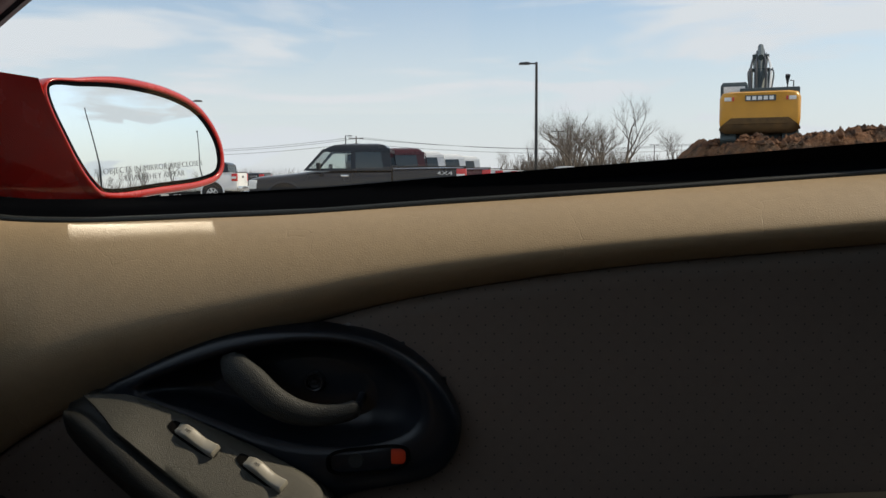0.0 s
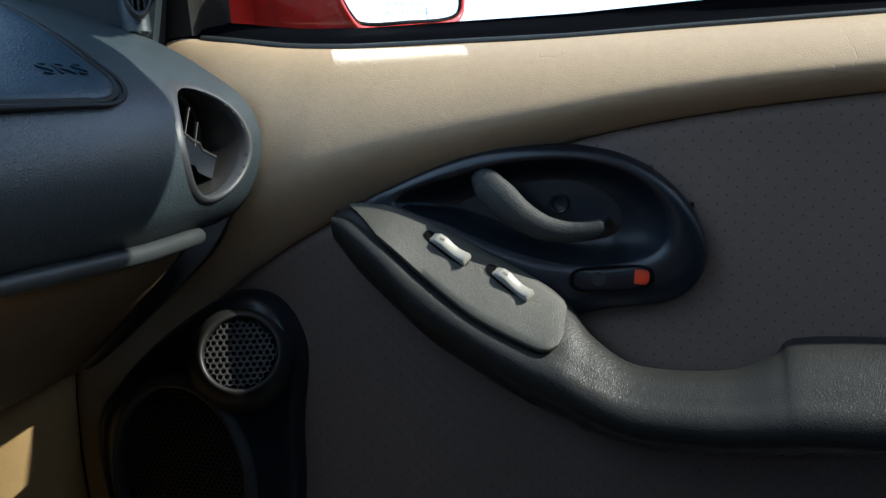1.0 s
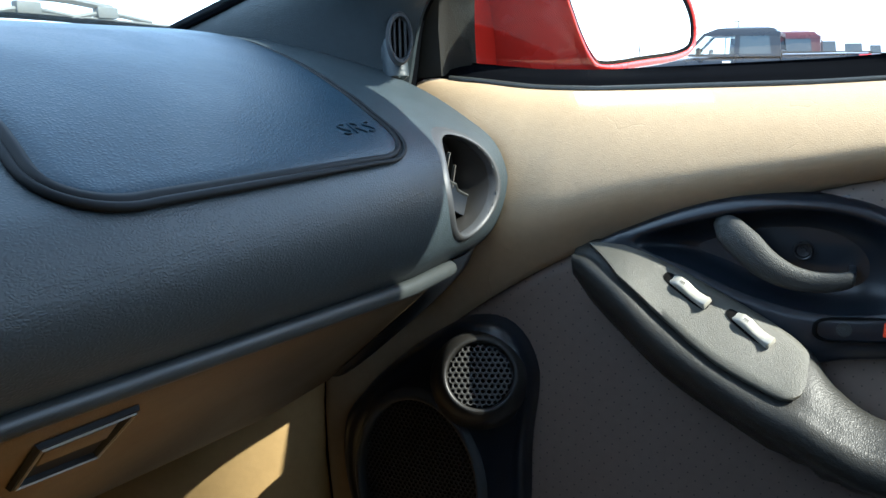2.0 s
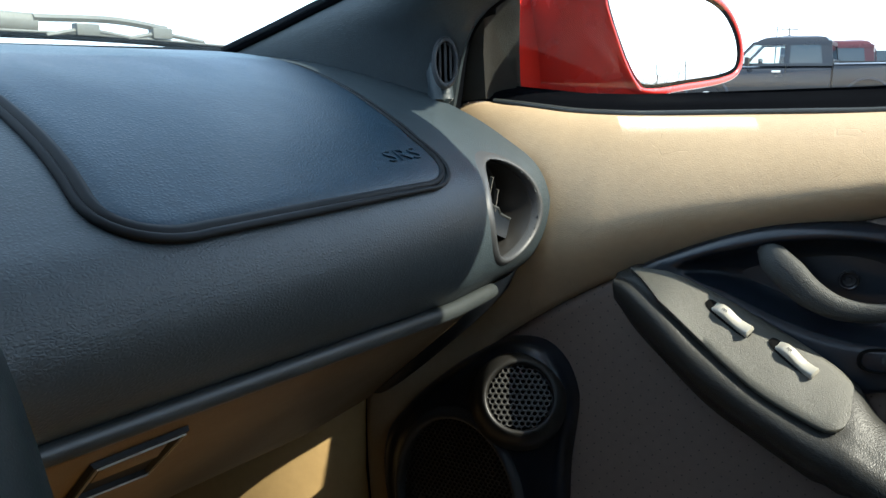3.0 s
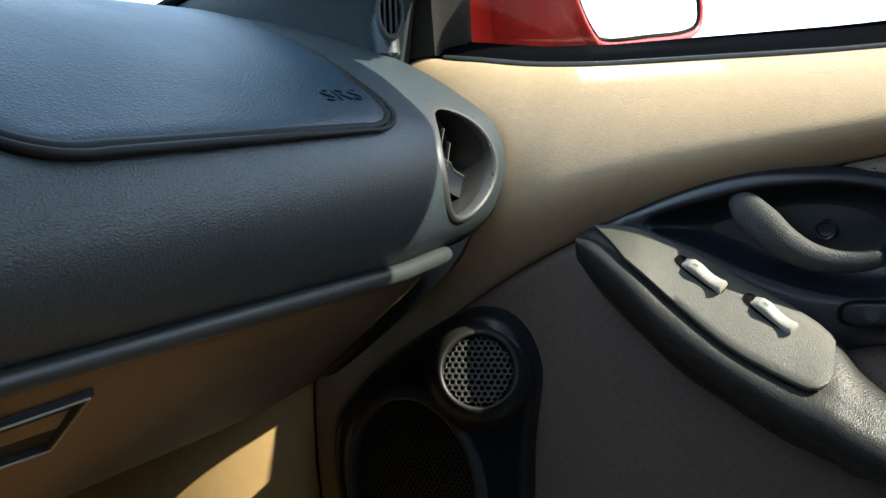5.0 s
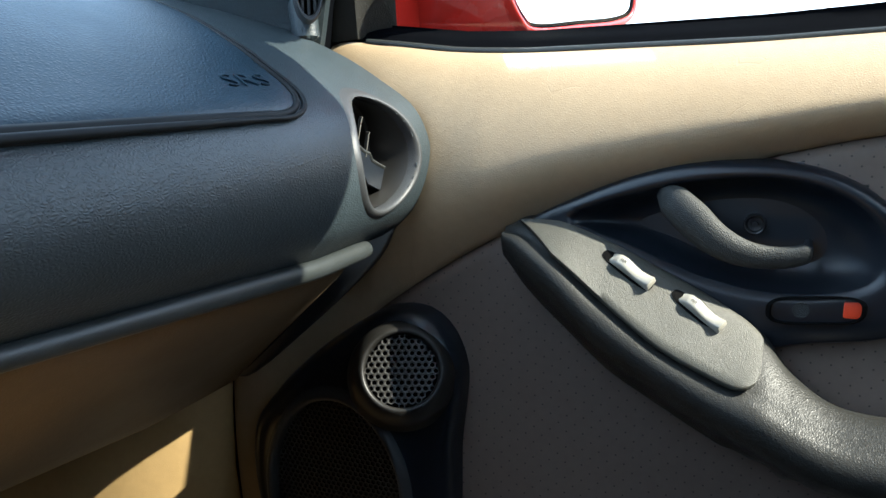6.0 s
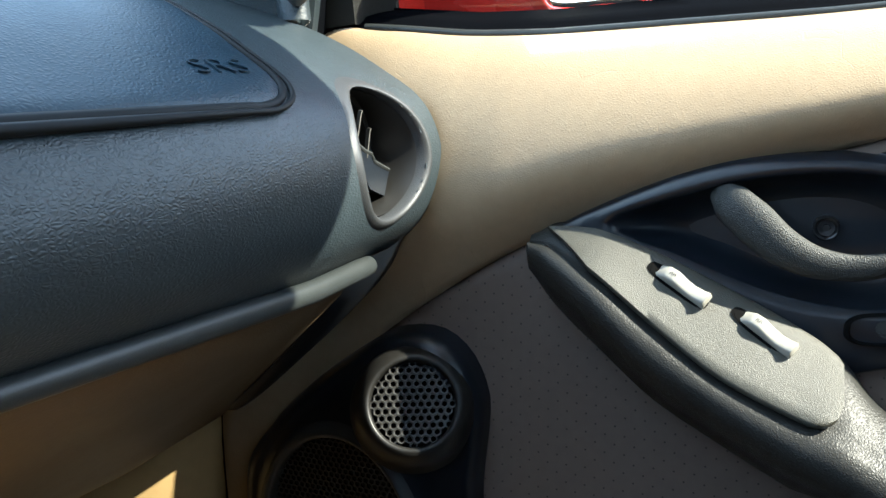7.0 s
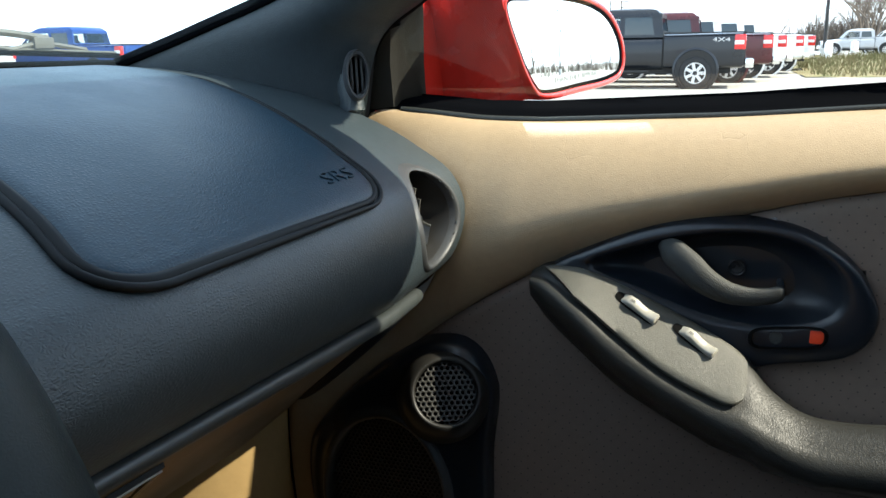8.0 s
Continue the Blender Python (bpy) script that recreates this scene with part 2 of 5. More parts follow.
    nodes.clear()
    out, mix = nodes.new("ShaderNodeOutputMaterial"), nodes.new("ShaderNodeMixShader")
    see, shine, edge = nodes.new("ShaderNodeBsdfTransparent"), nodes.new("ShaderNodeBsdfGlossy"), nodes.new("ShaderNodeLayerWeight")
    see.inputs["Color"].default_value = tuple(c * clear for c in colour) + (1,)
    shine.inputs["Roughness"].default_value = 0.01
    power, scale = nodes.new("ShaderNodeMath"), nodes.new("ShaderNodeMath")
    power.operation, power.inputs[1].default_value = "POWER", 5.0
    scale.operation, scale.inputs[1].default_value, scale.inputs[2].default_value = "MULTIPLY_ADD", 0.85, 0.06
    links.new(edge.outputs["Facing"], power.inputs[0])
    links.new(power.outputs[0], scale.inputs[0])
    links.new(scale.outputs[0], mix.inputs[0])
    links.new(see.outputs[0], mix.inputs[1])
    links.new(shine.outputs[0], mix.inputs[2])
    links.new(mix.outputs[0], out.inputs["Surface"])
    return m


def perforate(m, pitch=0.0105, size=0.055):
    """Small punched holes in a square pattern over a vinyl."""
    nodes, links = m.node_tree.nodes, m.node_tree.links
    b = nodes["Principled BSDF"]
    tc, mp, cell = nodes.new("ShaderNodeTexCoord"), nodes.new("ShaderNodeMapping"), nodes.new("ShaderNodeTexVoronoi")
    mp.inputs["Rotation"].default_value = (0, radians(45), 0)
    mp.inputs["Scale"].default_value = (1 / pitch, 0.0, 1 / pitch)
    cell.inputs["Randomness"].default_value, cell.inputs["Scale"].default_value = 0.0, 1.0
    less = nodes.new("ShaderNodeMath")
    less.operation, less.inputs[1].default_value = "LESS_THAN", size
    mix = nodes.new("ShaderNodeMix")
    mix.data_type = "RGBA"
    mix.inputs["B"].default_value = (0.045, 0.036, 0.028, 1)
    source = b.inputs["Base Color"].links[0].from_socket
    links.new(tc.outputs["Object"], mp.inputs["Vector"])
    links.new(mp.outputs["Vector"], cell.inputs["Vector"])
    links.new(cell.outputs["Distance"], less.inputs[0])
    links.new(less.outputs[0], mix.inputs["Factor"])
    links.new(source, mix.inputs["A"])
    links.new(mix.outputs["Result"], b.inputs["Base Color"])


TAN = material("tan vinyl", (0.327, 0.246, 0.150), 0.55, grain="leather", scale=640, bump=0.34, depth=0.0006, vary=0.06, spec=0.35)
INSERT = material("taupe perforated vinyl", (0.132, 0.101, 0.081), 0.62, grain="leather", scale=800, bump=0.2, depth=0.0003, vary=0.07)
perforate(INSERT, 0.0098, 0.075)


def crease(m, scale, width, strength, distance):
    """Long fine creases in a worn vinyl, here and there."""
    nodes, links = m.node_tree.nodes, m.node_tree.links
    b = nodes["Principled BSDF"]
    old = b.inputs["Normal"].links[0].from_socket
    tc, mp = nodes.new("ShaderNodeTexCoord"), nodes.new("ShaderNodeMapping")
    mp.inputs["Scale"].default_value, mp.inputs["Rotation"].default_value = (1.0, 1.0, 0.16), (0, radians(28), 0)
    bend, off = nodes.new("ShaderNodeTexNoise"), nodes.new("ShaderNodeVectorMath")
    bend.inputs["Scale"].default_value = scale * 1.4
    off.operation, off.inputs[1].default_value = "MULTIPLY_ADD", (0.014,) * 3
    cell, line = nodes.new("ShaderNodeTexVoronoi"), nodes.new("ShaderNodeMapRange")
    cell.feature, cell.inputs["Scale"].default_value = "DISTANCE_TO_EDGE", scale
    line.inputs["From Max"].default_value = width
    where, gate, low = nodes.new("ShaderNodeTexNoise"), nodes.new("ShaderNodeMapRange"), nodes.new("ShaderNodeMath")
    where.inputs["Scale"].default_value = scale * 0.9
    gate.inputs["From Min"].default_value, gate.inputs["From Max"].default_value = 0.53, 0.60
    gate.inputs["To Min"].default_value, gate.inputs["To Max"].default_value = 1.0, 0.0
    low.operation = "MAXIMUM"
    bp = nodes.new("ShaderNodeBump")
    bp.inputs["Strength"].default_value, bp.inputs["Distance"].default_value = strength, distance
    links.new(tc.outputs["Object"], mp.inputs["Vector"])
    links.new(mp.outputs["Vector"], bend.inputs["Vector"])
    links.new(bend.outputs["Color"], off.inputs[0])
    links.new(mp.outputs["Vector"], off.inputs[2])
    links.new(off.outputs[0], cell.inputs["Vector"])
    links.new(cell.outputs["Distance"], line.inputs["Value"])
    links.new(mp.outputs["Vector"], where.inputs["Vector"])
    links.new(where.outputs["Fac"], gate.inputs["Value"])
    links.new(line.outputs[0], low.inputs[0])
    links.new(gate.outputs[0], low.inputs[1])
    links.new(low.outputs[0], bp.inputs["Height"])
    links.new(old, bp.inputs["Normal"])
    links.new(bp.outputs["Normal"], b.inputs["Normal"])


crease(TAN, 26.0, 0.010, 0.32, 0.0005)
TAN_PLASTIC = material("tan plastic", (0.33, 0.225, 0.095), 0.55, grain="leather", scale=600, bump=0.25, depth=0.0004, vary=0.07)
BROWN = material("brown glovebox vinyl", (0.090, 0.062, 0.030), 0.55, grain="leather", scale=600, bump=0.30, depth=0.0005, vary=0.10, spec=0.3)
DASH = material("dark slate dash vinyl", (0.0240, 0.0330, 0.0380), 0.44, grain="leather", scale=560, bump=0.60, depth=0.0006, vary=0.10, spec=0.42)
DASH_COVER = material("dark slate cover vinyl", (0.0120, 0.0275, 0.0425), 0.44, grain="leather", scale=520, bump=0.55, depth=0.0007, vary=0.12, spec=0.30)
ARM = material("black grained armrest vinyl", (0.0185, 0.0186, 0.0168), 0.45, grain="leather", scale=720, bump=0.42, depth=0.0007, vary=0.10, spec=0.28)
PANEL = material("grey pebbled switch plastic", (0.046, 0.0445, 0.0345), 0.46, grain="pebble", scale=1700, bump=0.50, depth=0.0005, vary=0.08)
BLACK = material("black moulded plastic", (0.006, 0.009, 0.014), 0.34, grain="pebble", scale=1800, bump=0.15, depth=0.0002, vary=0.08, spec=0.5)
DARK = material("charcoal trim plastic", (0.030, 0.032, 0.034), 0.45, grain="pebble", scale=1300, bump=0.3, depth=0.0003, vary=0.08)
WING = material("dark slate padded vinyl", (0.009, 0.0140, 0.0145), 0.50, grain="leather", scale=760, bump=0.20, depth=0.0006, vary=0.10, spec=0.16)
STRIP = material("smooth slate strip plastic", (0.026, 0.030, 0.030), 0.42, grain="pebble", scale=1400, bump=0.25, depth=0.0002, vary=0.08, spec=0.4)
HANDLE = material("dark pebbled handle plastic", (0.028, 0.030, 0.029), 0.48, grain="pebble", scale=1300, bump=0.6, depth=0.0006, spec=0.35)
RUBBER = material("black rubber", (0.0022, 0.0026, 0.0036), 0.70, vary=0.1, spec=0.02)
LATCH = material("matt black latch plastic", (0.007, 0.008, 0.009), 0.6, vary=0.08, spec=0.15)
BARREL = material("smooth charcoal vent plastic", (0.013, 0.0125, 0.0115), 0.42, vary=0.08, spec=0.35)
SWITCH = material("pale grey switch plastic", (0.27, 0.26, 0.225), 0.42, vary=0.06)
PRINT = material("dark print", (0.05, 0.05, 0.05), 0.6, vary=0.02)
ORANGE = material("orange-red lock flag", (0.75, 0.06, 0.015), 0.45, vary=0.05)
SCREW = material("black steel", (0.03, 0.03, 0.032), 0.35, metal=0.6)
GRILLE = material("black speaker grille", (0.020, 0.0195, 0.018), 0.42, vary=0.06)
CLOTH = material("black speaker cloth", (0.004, 0.004, 0.004), 0.95, spec=0.05)
LINER = material("grey headliner cloth", (0.58, 0.57, 0.56), 0.95, grain="pebble", scale=900, bump=0.3)
CARPET = material("tan carpet", (0.55, 0.34, 0.13), 0.98, grain="clod", scale=500, bump=0.8, depth=0.002, vary=0.2)
RED = material("red car paint", (0.52, 0.026, 0.018), 0.25, coat=0.9, vary=0.05, vary_scale=25)
MIRROR = material("mirror glass", (0.86, 0.89, 0.88), 0.02, metal=1.0, vary=0.01)
mb = MIRROR.node_tree.nodes["Principled BSDF"]
MIRROR.node_tree.links.remove(mb.inputs["Roughness"].links[0])
mb.inputs["Roughness"].default_value = 0.0
GLASS = glass("side window glass")
SHIELD = glass("windscreen glass", (0.85, 0.95, 0.96), 0.92)
SILVER = material("weathered silver paint", (0.13, 0.125, 0.11), 0.5, metal=0.2, vary=0.12, vary_scale=30)


# ---- the car's shell ----
GROUND = -0.08


def slab(name, pts, thick, material_, label, category):
    """A plain panel: an outline and its thickness as a vector."""
    t = Vector(thick)
    a = [Vector(p) for p in pts]
    s = Shape().rows([a, [p + t for p in a]], closed=True, cap=True)
    return solo(name, s, material_, label, category, kind="structure")


ADDED_SUNROOF = (0.30, 0.95, -0.08, 0.28)


def added_sunroof_edge(x, y, z):
    """The cut from a roof panel's corner to the added sunroof and once round it."""
    x0, x1, y0, y1 = ADDED_SUNROOF
    return [(x, y, z), (x0, y0, z), (x0, y1, z), (x1, y1, z), (x1, y0, z), (x0, y0, z)]


slab("car_floor", [(-1.0, -0.74, 0.28), (-0.15, -0.74, 0.28), (-0.15, 0.30, 0.28), (-1.0, 0.30, 0.28)], (0, 0, -0.05), CARPET, "tan carpeted floor of the front footwell", "floor")
slab("bounce_block", [(-0.90, -0.20, 0.284), (0.16, -0.20, 0.284), (0.16, 0.22, 0.284), (-0.90, 0.22, 0.284)], (0, 0, 0.27), CARPET, "unseen tan block, added to bounce sun on to the glovebox", "floor tunnel")
slab("footwell_light_block", [(-0.90, 0.262, 0.284), (0.16, 0.262, 0.284), (0.16, 0.262, 0.66), (-0.90, 0.262, 0.66)], (0, 0.015, 0), CLOTH, "unseen dark wall, added to shade the glovebox's right end", "wall")
slab("dim_floor", [(-1.0, 0.30, 0.28), (-0.15, 0.30, 0.28), (-0.15, 0.66, 0.28), (-1.0, 0.66, 0.28)], (0, 0, -0.05), BROWN, "unseen right part of the footwell floor, brown to cut bounced light", "floor mat")
slab("car_floor", [(-0.15, -0.74, 0.28), (2.2, -0.74, 0.28), (2.2, 0.66, 0.28), (-0.15, 0.66, 0.28)], (0, 0, -0.05), CLOTH, "unseen floor behind the footwell, black to cut bounced light", "floor")
slab("low_light_block", [(0.17, -0.72, 0.28), (0.17, 0.555, 0.28), (0.21, 0.555, 0.71), (0.21, -0.72, 0.71)], (0.04, 0, 0), CLOTH, "unseen black wall, added to keep rear light out of the footwell", "wall")
slab("headliner", [(-0.20, -0.55, 1.300), (2.0, -0.55, 1.300), (2.0, 0.490, 1.300), (0.16, 0.500, 1.300), (-0.20, 0.530, 1.300), *added_sunroof_edge(-0.20, -0.55, 1.300)], (0, 0, 0.03), LINER, "grey cloth headliner under the roof", "headliner")
slab("firewall", [(-0.98, -0.74, 0.26), (-0.98, 0.74, 0.26), (-0.90, 0.74, 0.98), (-0.90, -0.74, 0.98)], (-0.04, 0, 0), CARPET, "carpeted firewall behind the footwell", "firewall")
slab("rear_light_block", [(2.2, -0.74, 0.26), (2.2, 0.74, 0.26), (2.06, 0.50, 1.28), (2.06, -0.55, 1.28)], (0.05, 0, 0), CLOTH, "unseen dark wall over the rear window, added to block light", "wall")
slab("left_light_block", [(-0.98, -0.75, 0.26), (2.2, -0.75, 0.26), (2.2, -0.62, 1.30), (0.02, -0.60, 1.30), (-0.06, -0.72, 0.99), (-0.98, -0.75, 0.98)], (0, -0.06, 0), CLOTH, "unseen dark wall over the driver's side windows, added to block light", "wall")
slab("car_wall_right", [(0.60, 0.66, 0.26), (2.2, 0.66, 0.26), (2.2, 0.70, 0.98), (0.60, 0.70, 0.98)], (0, 0.05, 0), TAN, "tan inner side of the rear door", "wall")
slab("roof_skin", [(-0.24, -0.58, 1.335), (2.05, -0.58, 1.345), (2.05, 0.505, 1.345), (0.26, 0.505, 1.340), (0.16, 0.522, 1.338), (0.05, 0.562, 1.336), (-0.10, 0.590, 1.335), (-0.24, 0.595, 1.335), *added_sunroof_edge(-0.24, -0.58, 1.335)], (0, 0, 0.012), RED, "red painted steel roof of the car", "roof")

sunroof = thing("sunroof", (0.625, 0.10, 1.34), "added glass sunroof, out of view, letting sun on to the floor", "sunroof", kind="structure")
pane = part("pane", Shape().box((0.625, 0.10, 1.338), (0.67, 0.38, 0.005)), SHIELD, sunroof)
pane.visible_shadow = False
part("frame", Shape().tube([(0.30, -0.08, 1.335), (0.95, -0.08, 1.335), (0.95, 0.28, 1.335), (0.30, 0.28, 1.335), (0.30, -0.08, 1.335)], 0.010, 8), RUBBER, sunroof, "black rubber edge")

# roof rails and pillars
rail = Shape()
rail.tube([(-0.18, 0.562, 1.270), (-0.05, 0.552, 1.300), (0.05, 0.534, 1.312), (0.16, 0.494, 1.316), (0.26, 0.480, 1.318), (2.05, 0.48, 1.31)], 0.028, 8)
rail.tube([(-0.18, -0.560, 1.270), (-0.02, -0.550, 1.305), (0.8, -0.540, 1.318), (2.05, -0.53, 1.31)], 0.028, 8)
solo("roof_rail", rail, DARK, "dark lining along the roof's edges", "rail", kind="structure")
post = Shape()
for side in (1, -1):
    post.tube([(1.02, 0.69 * side, 0.95), (1.08, 0.56 * side, 1.31)], 0.045, 8)
    post.tube([(1.95, 0.70 * side, 0.95), (1.70, 0.55 * side, 1.31)], 0.06, 8)
solo("door_post", post, DARK, "dark lined posts beside the doors", "post", kind="structure")

# windscreen pillar trim: between the edge of the glass and the edge of the door
pillar = thing("pillar_trim", (-0.55, 0.63, 1.03), "dark slate plastic trim on the windscreen pillar", "pillar trim", kind="structure")
low = spline([(-0.74, 0.640, 1.030), (-0.62, 0.618, 1.063), (-0.50, 0.606, 1.104), (-0.36, 0.583, 1.175), (-0.20, 0.54, 1.285)], 40)
high = spline([(-0.462, 0.652, 0.975), (-0.440, 0.648, 1.052), (-0.385, 0.645, 1.094), (-0.30, 0.631, 1.154), (-0.16, 0.603, 1.240)], 40)
rows = []
for i, (a, b) in enumerate(zip(low, high)):
    k = i / 39
    row = []
    for j in range(15):
        v = j / 14
        p = a.lerp(b, v)
        swell = 0.030 * math.sin(math.pi * v) ** 0.8
        row.append(p + Vector((0.35, -0.75, -0.25)) * swell)
    row += [b + Vector((-0.006, 0.012, 0.0)), b + Vector((-0.02, 0.05, 0.0))]
    rows.append(row)
part("trim", Shape().rows(rows), DASH, pillar, sharp=60)
part("seal", Shape().tube([p + Vector((-0.004, 0.002, 0.002)) for p in low], 0.007, 8), RUBBER, pillar, "black rubber seal beside the glass")
rows = [[p + Vector((-0.03, 0.030, 0.0)), p + Vector((-0.03, 0.048, 0.012)), p + Vector((-0.01, 0.044, 0.03)), p + Vector((0, 0.014, 0.012))] for p in high[8:]]
part("outer_skin", Shape().rows(rows, closed=True, cap=True), RED, pillar, "red painted pillar outside")
rows = []
for i, p in enumerate(high):
    q = p + Vector((-0.012, 0.008, 0.0))
    wide = 0.045 if i < 14 else 0.020
    rows.append([q, q + Vector((0.0, wide, -0.003)), q + Vector((0.0, wide + 0.004, 0.010)), q + Vector((-0.02, 0.01, 0.02))])
part("door_frame", Shape().rows(rows, closed=True, cap=True), RUBBER, pillar, "black door frame along the pillar")

# windscreen
ws = thing("windscreen", (-0.80, 0, 1.03), "clear laminated windscreen glass", "windscreen", kind="structure")
left = [Vector((p.x, -p.y, p.z)) for p in low]
rows = [[a.lerp(b, j / 12) + Vector((-0.10 * math.sin(math.pi * j / 12) ** 0.7, 0, 0)) for j in range(13)] for a, b in zip(left, low)]
pane = part("pane", Shape().rows(rows), SHIELD, ws, sharp=180)
pane.visible_shadow = False
part("lower_seal", Shape().tube([p + Vector((-0.004, 0, 0.001)) for p in rows[0]], 0.006, 8), RUBBER, ws, "black rubber along the foot of the glass")
pil = Shape().tube(left, 0.035, 8)
part("far_pillar", pil, DASH, ws, "dark trim on the opposite pillar")

# ---- the passenger door ----
door = thing("car_door", (0.0, 0.68, 0.40), "closed passenger door with tan and taupe vinyl trim", "car door")


def belt(x):
    return float(np.interp(x, [-0.50, -0.41, -0.35, -0.29, -0.10, 0.0, 0.15, 0.36, 0.6], [0.986, 0.979, 0.973, 0.972, 0.979, 0.986, 0.995, 1.009, 1.024]))


top_line = [(x, 0.70, belt(x)) for x in (0.50, 0.30, 0.12, -0.02, -0.12, -0.20, -0.26, -0.31, -0.36, -0.42)]
top_line += [(-0.475, 0.694, 0.978), (-0.525, 0.680, 0.925), (-0.552, 0.662, 0.82), (-0.560, 0.645, 0.70), (-0.560, 0.640, 0.60), (-0.552, 0.64, 0.50), (-0.545, 0.64, 0.42)]
seam_line = [(0.50, 0.662, 0.966), (0.30, 0.662, 0.951), (0.12, 0.661, 0.935), (-0.02, 0.660, 0.914), (-0.12, 0.658, 0.889), (-0.20, 0.657, 0.865), (-0.26, 0.656, 0.843), (-0.31, 0.654, 0.817), (-0.36, 0.654, 0.785), (-0.405, 0.652, 0.752)]
seam_line += [(-0.435, 0.650, 0.725), (-0.455, 0.648, 0.69), (-0.470, 0.647, 0.65), (-0.478, 0.645, 0.60), (-0.482, 0.645, 0.55), (-0.482, 0.645, 0.48), (-0.47, 0.645, 0.42)]
swells = [0.037, 0.037, 0.038, 0.040, 0.044, 0.046, 0.046, 0.045, 0.042, 0.034, 0.014, 0.014, 0.014, 0.012, 0.012, 0.012, 0.012]
N = 120
tops, seams = spline(top_line, N), spline(seam_line, N)
swell_at = [float(np.interp(i / (N - 1) * 16, range(17), swells)) for i in range(N)]
rows = []
for a, b, h in zip(tops, seams, swell_at):
    row = [a + Vector((0, 0.02, -0.004)), a + Vector((0, 0.006, 0.0))]
    for j in range(37):
        v = (j / 36) ** 1.5
        out = math.sqrt(1 - (1 - v / 0.58) ** 2) if v < 0.58 else math.cos(math.pi / 2 * (v - 0.58) / 0.42)
        row.append(a.lerp(b, v) + Vector((0, -h * out, 0)))
    row.append(b + Vector((0, 0.008, 0.001)))
    rows.append(row)
part("upper_trim", Shape().rows(rows), TAN, door, "tan leather-grained vinyl, creased", sharp=75)

part("outer_skin", Shape().box((0.0, 0.80, 0.62), (1.25, 0.02, 0.72)), RED, door, "red painted outer door skin", bevel=0.006)
part("door_core", Shape().box((0.0, 0.735, 0.58), (1.10, 0.07, 0.68)), BLACK, door)

# weather strip under the window
rows = []
for i in range(60):
    x = 0.55 - i / 59 * 1.02
    zb = belt(x)
    zt = zb + 0.016 + max(0.0, x + 0.42) * 0.011
    line = [(x, 0.712, zb - 0.006), (x, 0.700, zb - 0.002), (x, 0.6985, zb + 0.003), (x, 0.7025, zb + 0.0065), (x, 0.7035, zb + 0.0085), (x, 0.709, zb + 0.013), (x, 0.716, zt), (x, 0.722, zt + 0.0015), (x, 0.726, zt - 0.001), (x, 0.728, zb - 0.01)]
    rows.append([(a, min(b, 0.7265 - 0.42 * (c - 0.97) - 0.10 * (c - 0.97) ** 2), c) for a, b, c in line])
part("weather_strip", Shape().rows([[Vector(p) for p in r] for r in rows]), RUBBER, door, "black rubber weather strip", sharp=50)
rows = [Vector((x, 0.6990, belt(x) + 0.0012)) for x in np.linspace(0.55, -0.44, 60)]
part("strip_lip", Shape().tube(rows, 0.0030, 8), STRIP, door, "slate rubber lip under the weather strip", sharp=80)
# sail panel and window channel in front of the glass
sail = [[(-0.57, 0.690, 0.965), (-0.52, 0.690, 0.975), (-0.475, 0.690, 0.982), (-0.447, 0.695, 0.985), (-0.442, 0.706, 0.985), (-0.424, 0.716, 0.984), (-0.420, 0.722, 0.984)],
        [(-0.57, 0.678, 1.03), (-0.52, 0.680, 1.03), (-0.470, 0.682, 1.03), (-0.446, 0.686, 1.03), (-0.441, 0.697, 1.03), (-0.423, 0.708, 1.03), (-0.419, 0.713, 1.03)],
        [(-0.55, 0.665, 1.09), (-0.50, 0.667, 1.09), (-0.456, 0.670, 1.09), (-0.438, 0.673, 1.09), (-0.433, 0.684, 1.09), (-0.417, 0.693, 1.09), (-0.413, 0.698, 1.09)],
        [(-0.45, 0.648, 1.15), (-0.42, 0.650, 1.15), (-0.395, 0.652, 1.15), (-0.385, 0.656, 1.15), (-0.380, 0.664, 1.15), (-0.370, 0.672, 1.15), (-0.366, 0.676, 1.15)]]
part("sail_panel", Shape().rows([[Vector(p) for p in r] for r in sail]), ARM, door, "black plastic panel behind the mirror", sharp=50)
rows = []
for x in np.linspace(0.58, -0.44, 24):
    top = float(np.interp(x, [-0.44, -0.38, -0.20, 0.0, 0.6], [1.06, 1.105, 1.23, 1.30, 1.31]))
    rows.append([Vector((x, 0.728 - 0.42 * (z - 0.97) - 0.10 * (z - 0.97) ** 2, z)) for z in np.linspace(0.955, max(top, 1.0), 8)])
pane = part("window_glass", Shape().rows(rows), GLASS, door, "raised clear side window", sharp=180)
pane.visible_shadow = False

# handle surround: a dark bowl with a raised rim
outer = spline([(-0.278, 0, 0.832), (-0.232, 0, 0.862), (-0.165, 0, 0.888), (-0.098, 0, 0.895), (-0.044, 0, 0.885), (-0.003, 0, 0.855), (0.016, 0, 0.813), (-0.003, 0, 0.778), (-0.060, 0, 0.764), (-0.120, 0, 0.752), (-0.180, 0, 0.775), (-0.240, 0, 0.805)], 220, True)
inner = spline([(-0.236, 0, 0.846), (-0.185, 0, 0.869), (-0.130, 0, 0.882), (-0.080, 0, 0.884), (-0.042, 0, 0.873), (-0.017, 0, 0.850), (-0.014, 0, 0.822), (-0.036, 0, 0.806), (-0.085, 0, 0.800), (-0.135, 0, 0.808), (-0.190, 0, 0.828)], 220, True)


def polar(points, centre, n):
    """Rays from a centre to a closed outline, n of them, as distances."""
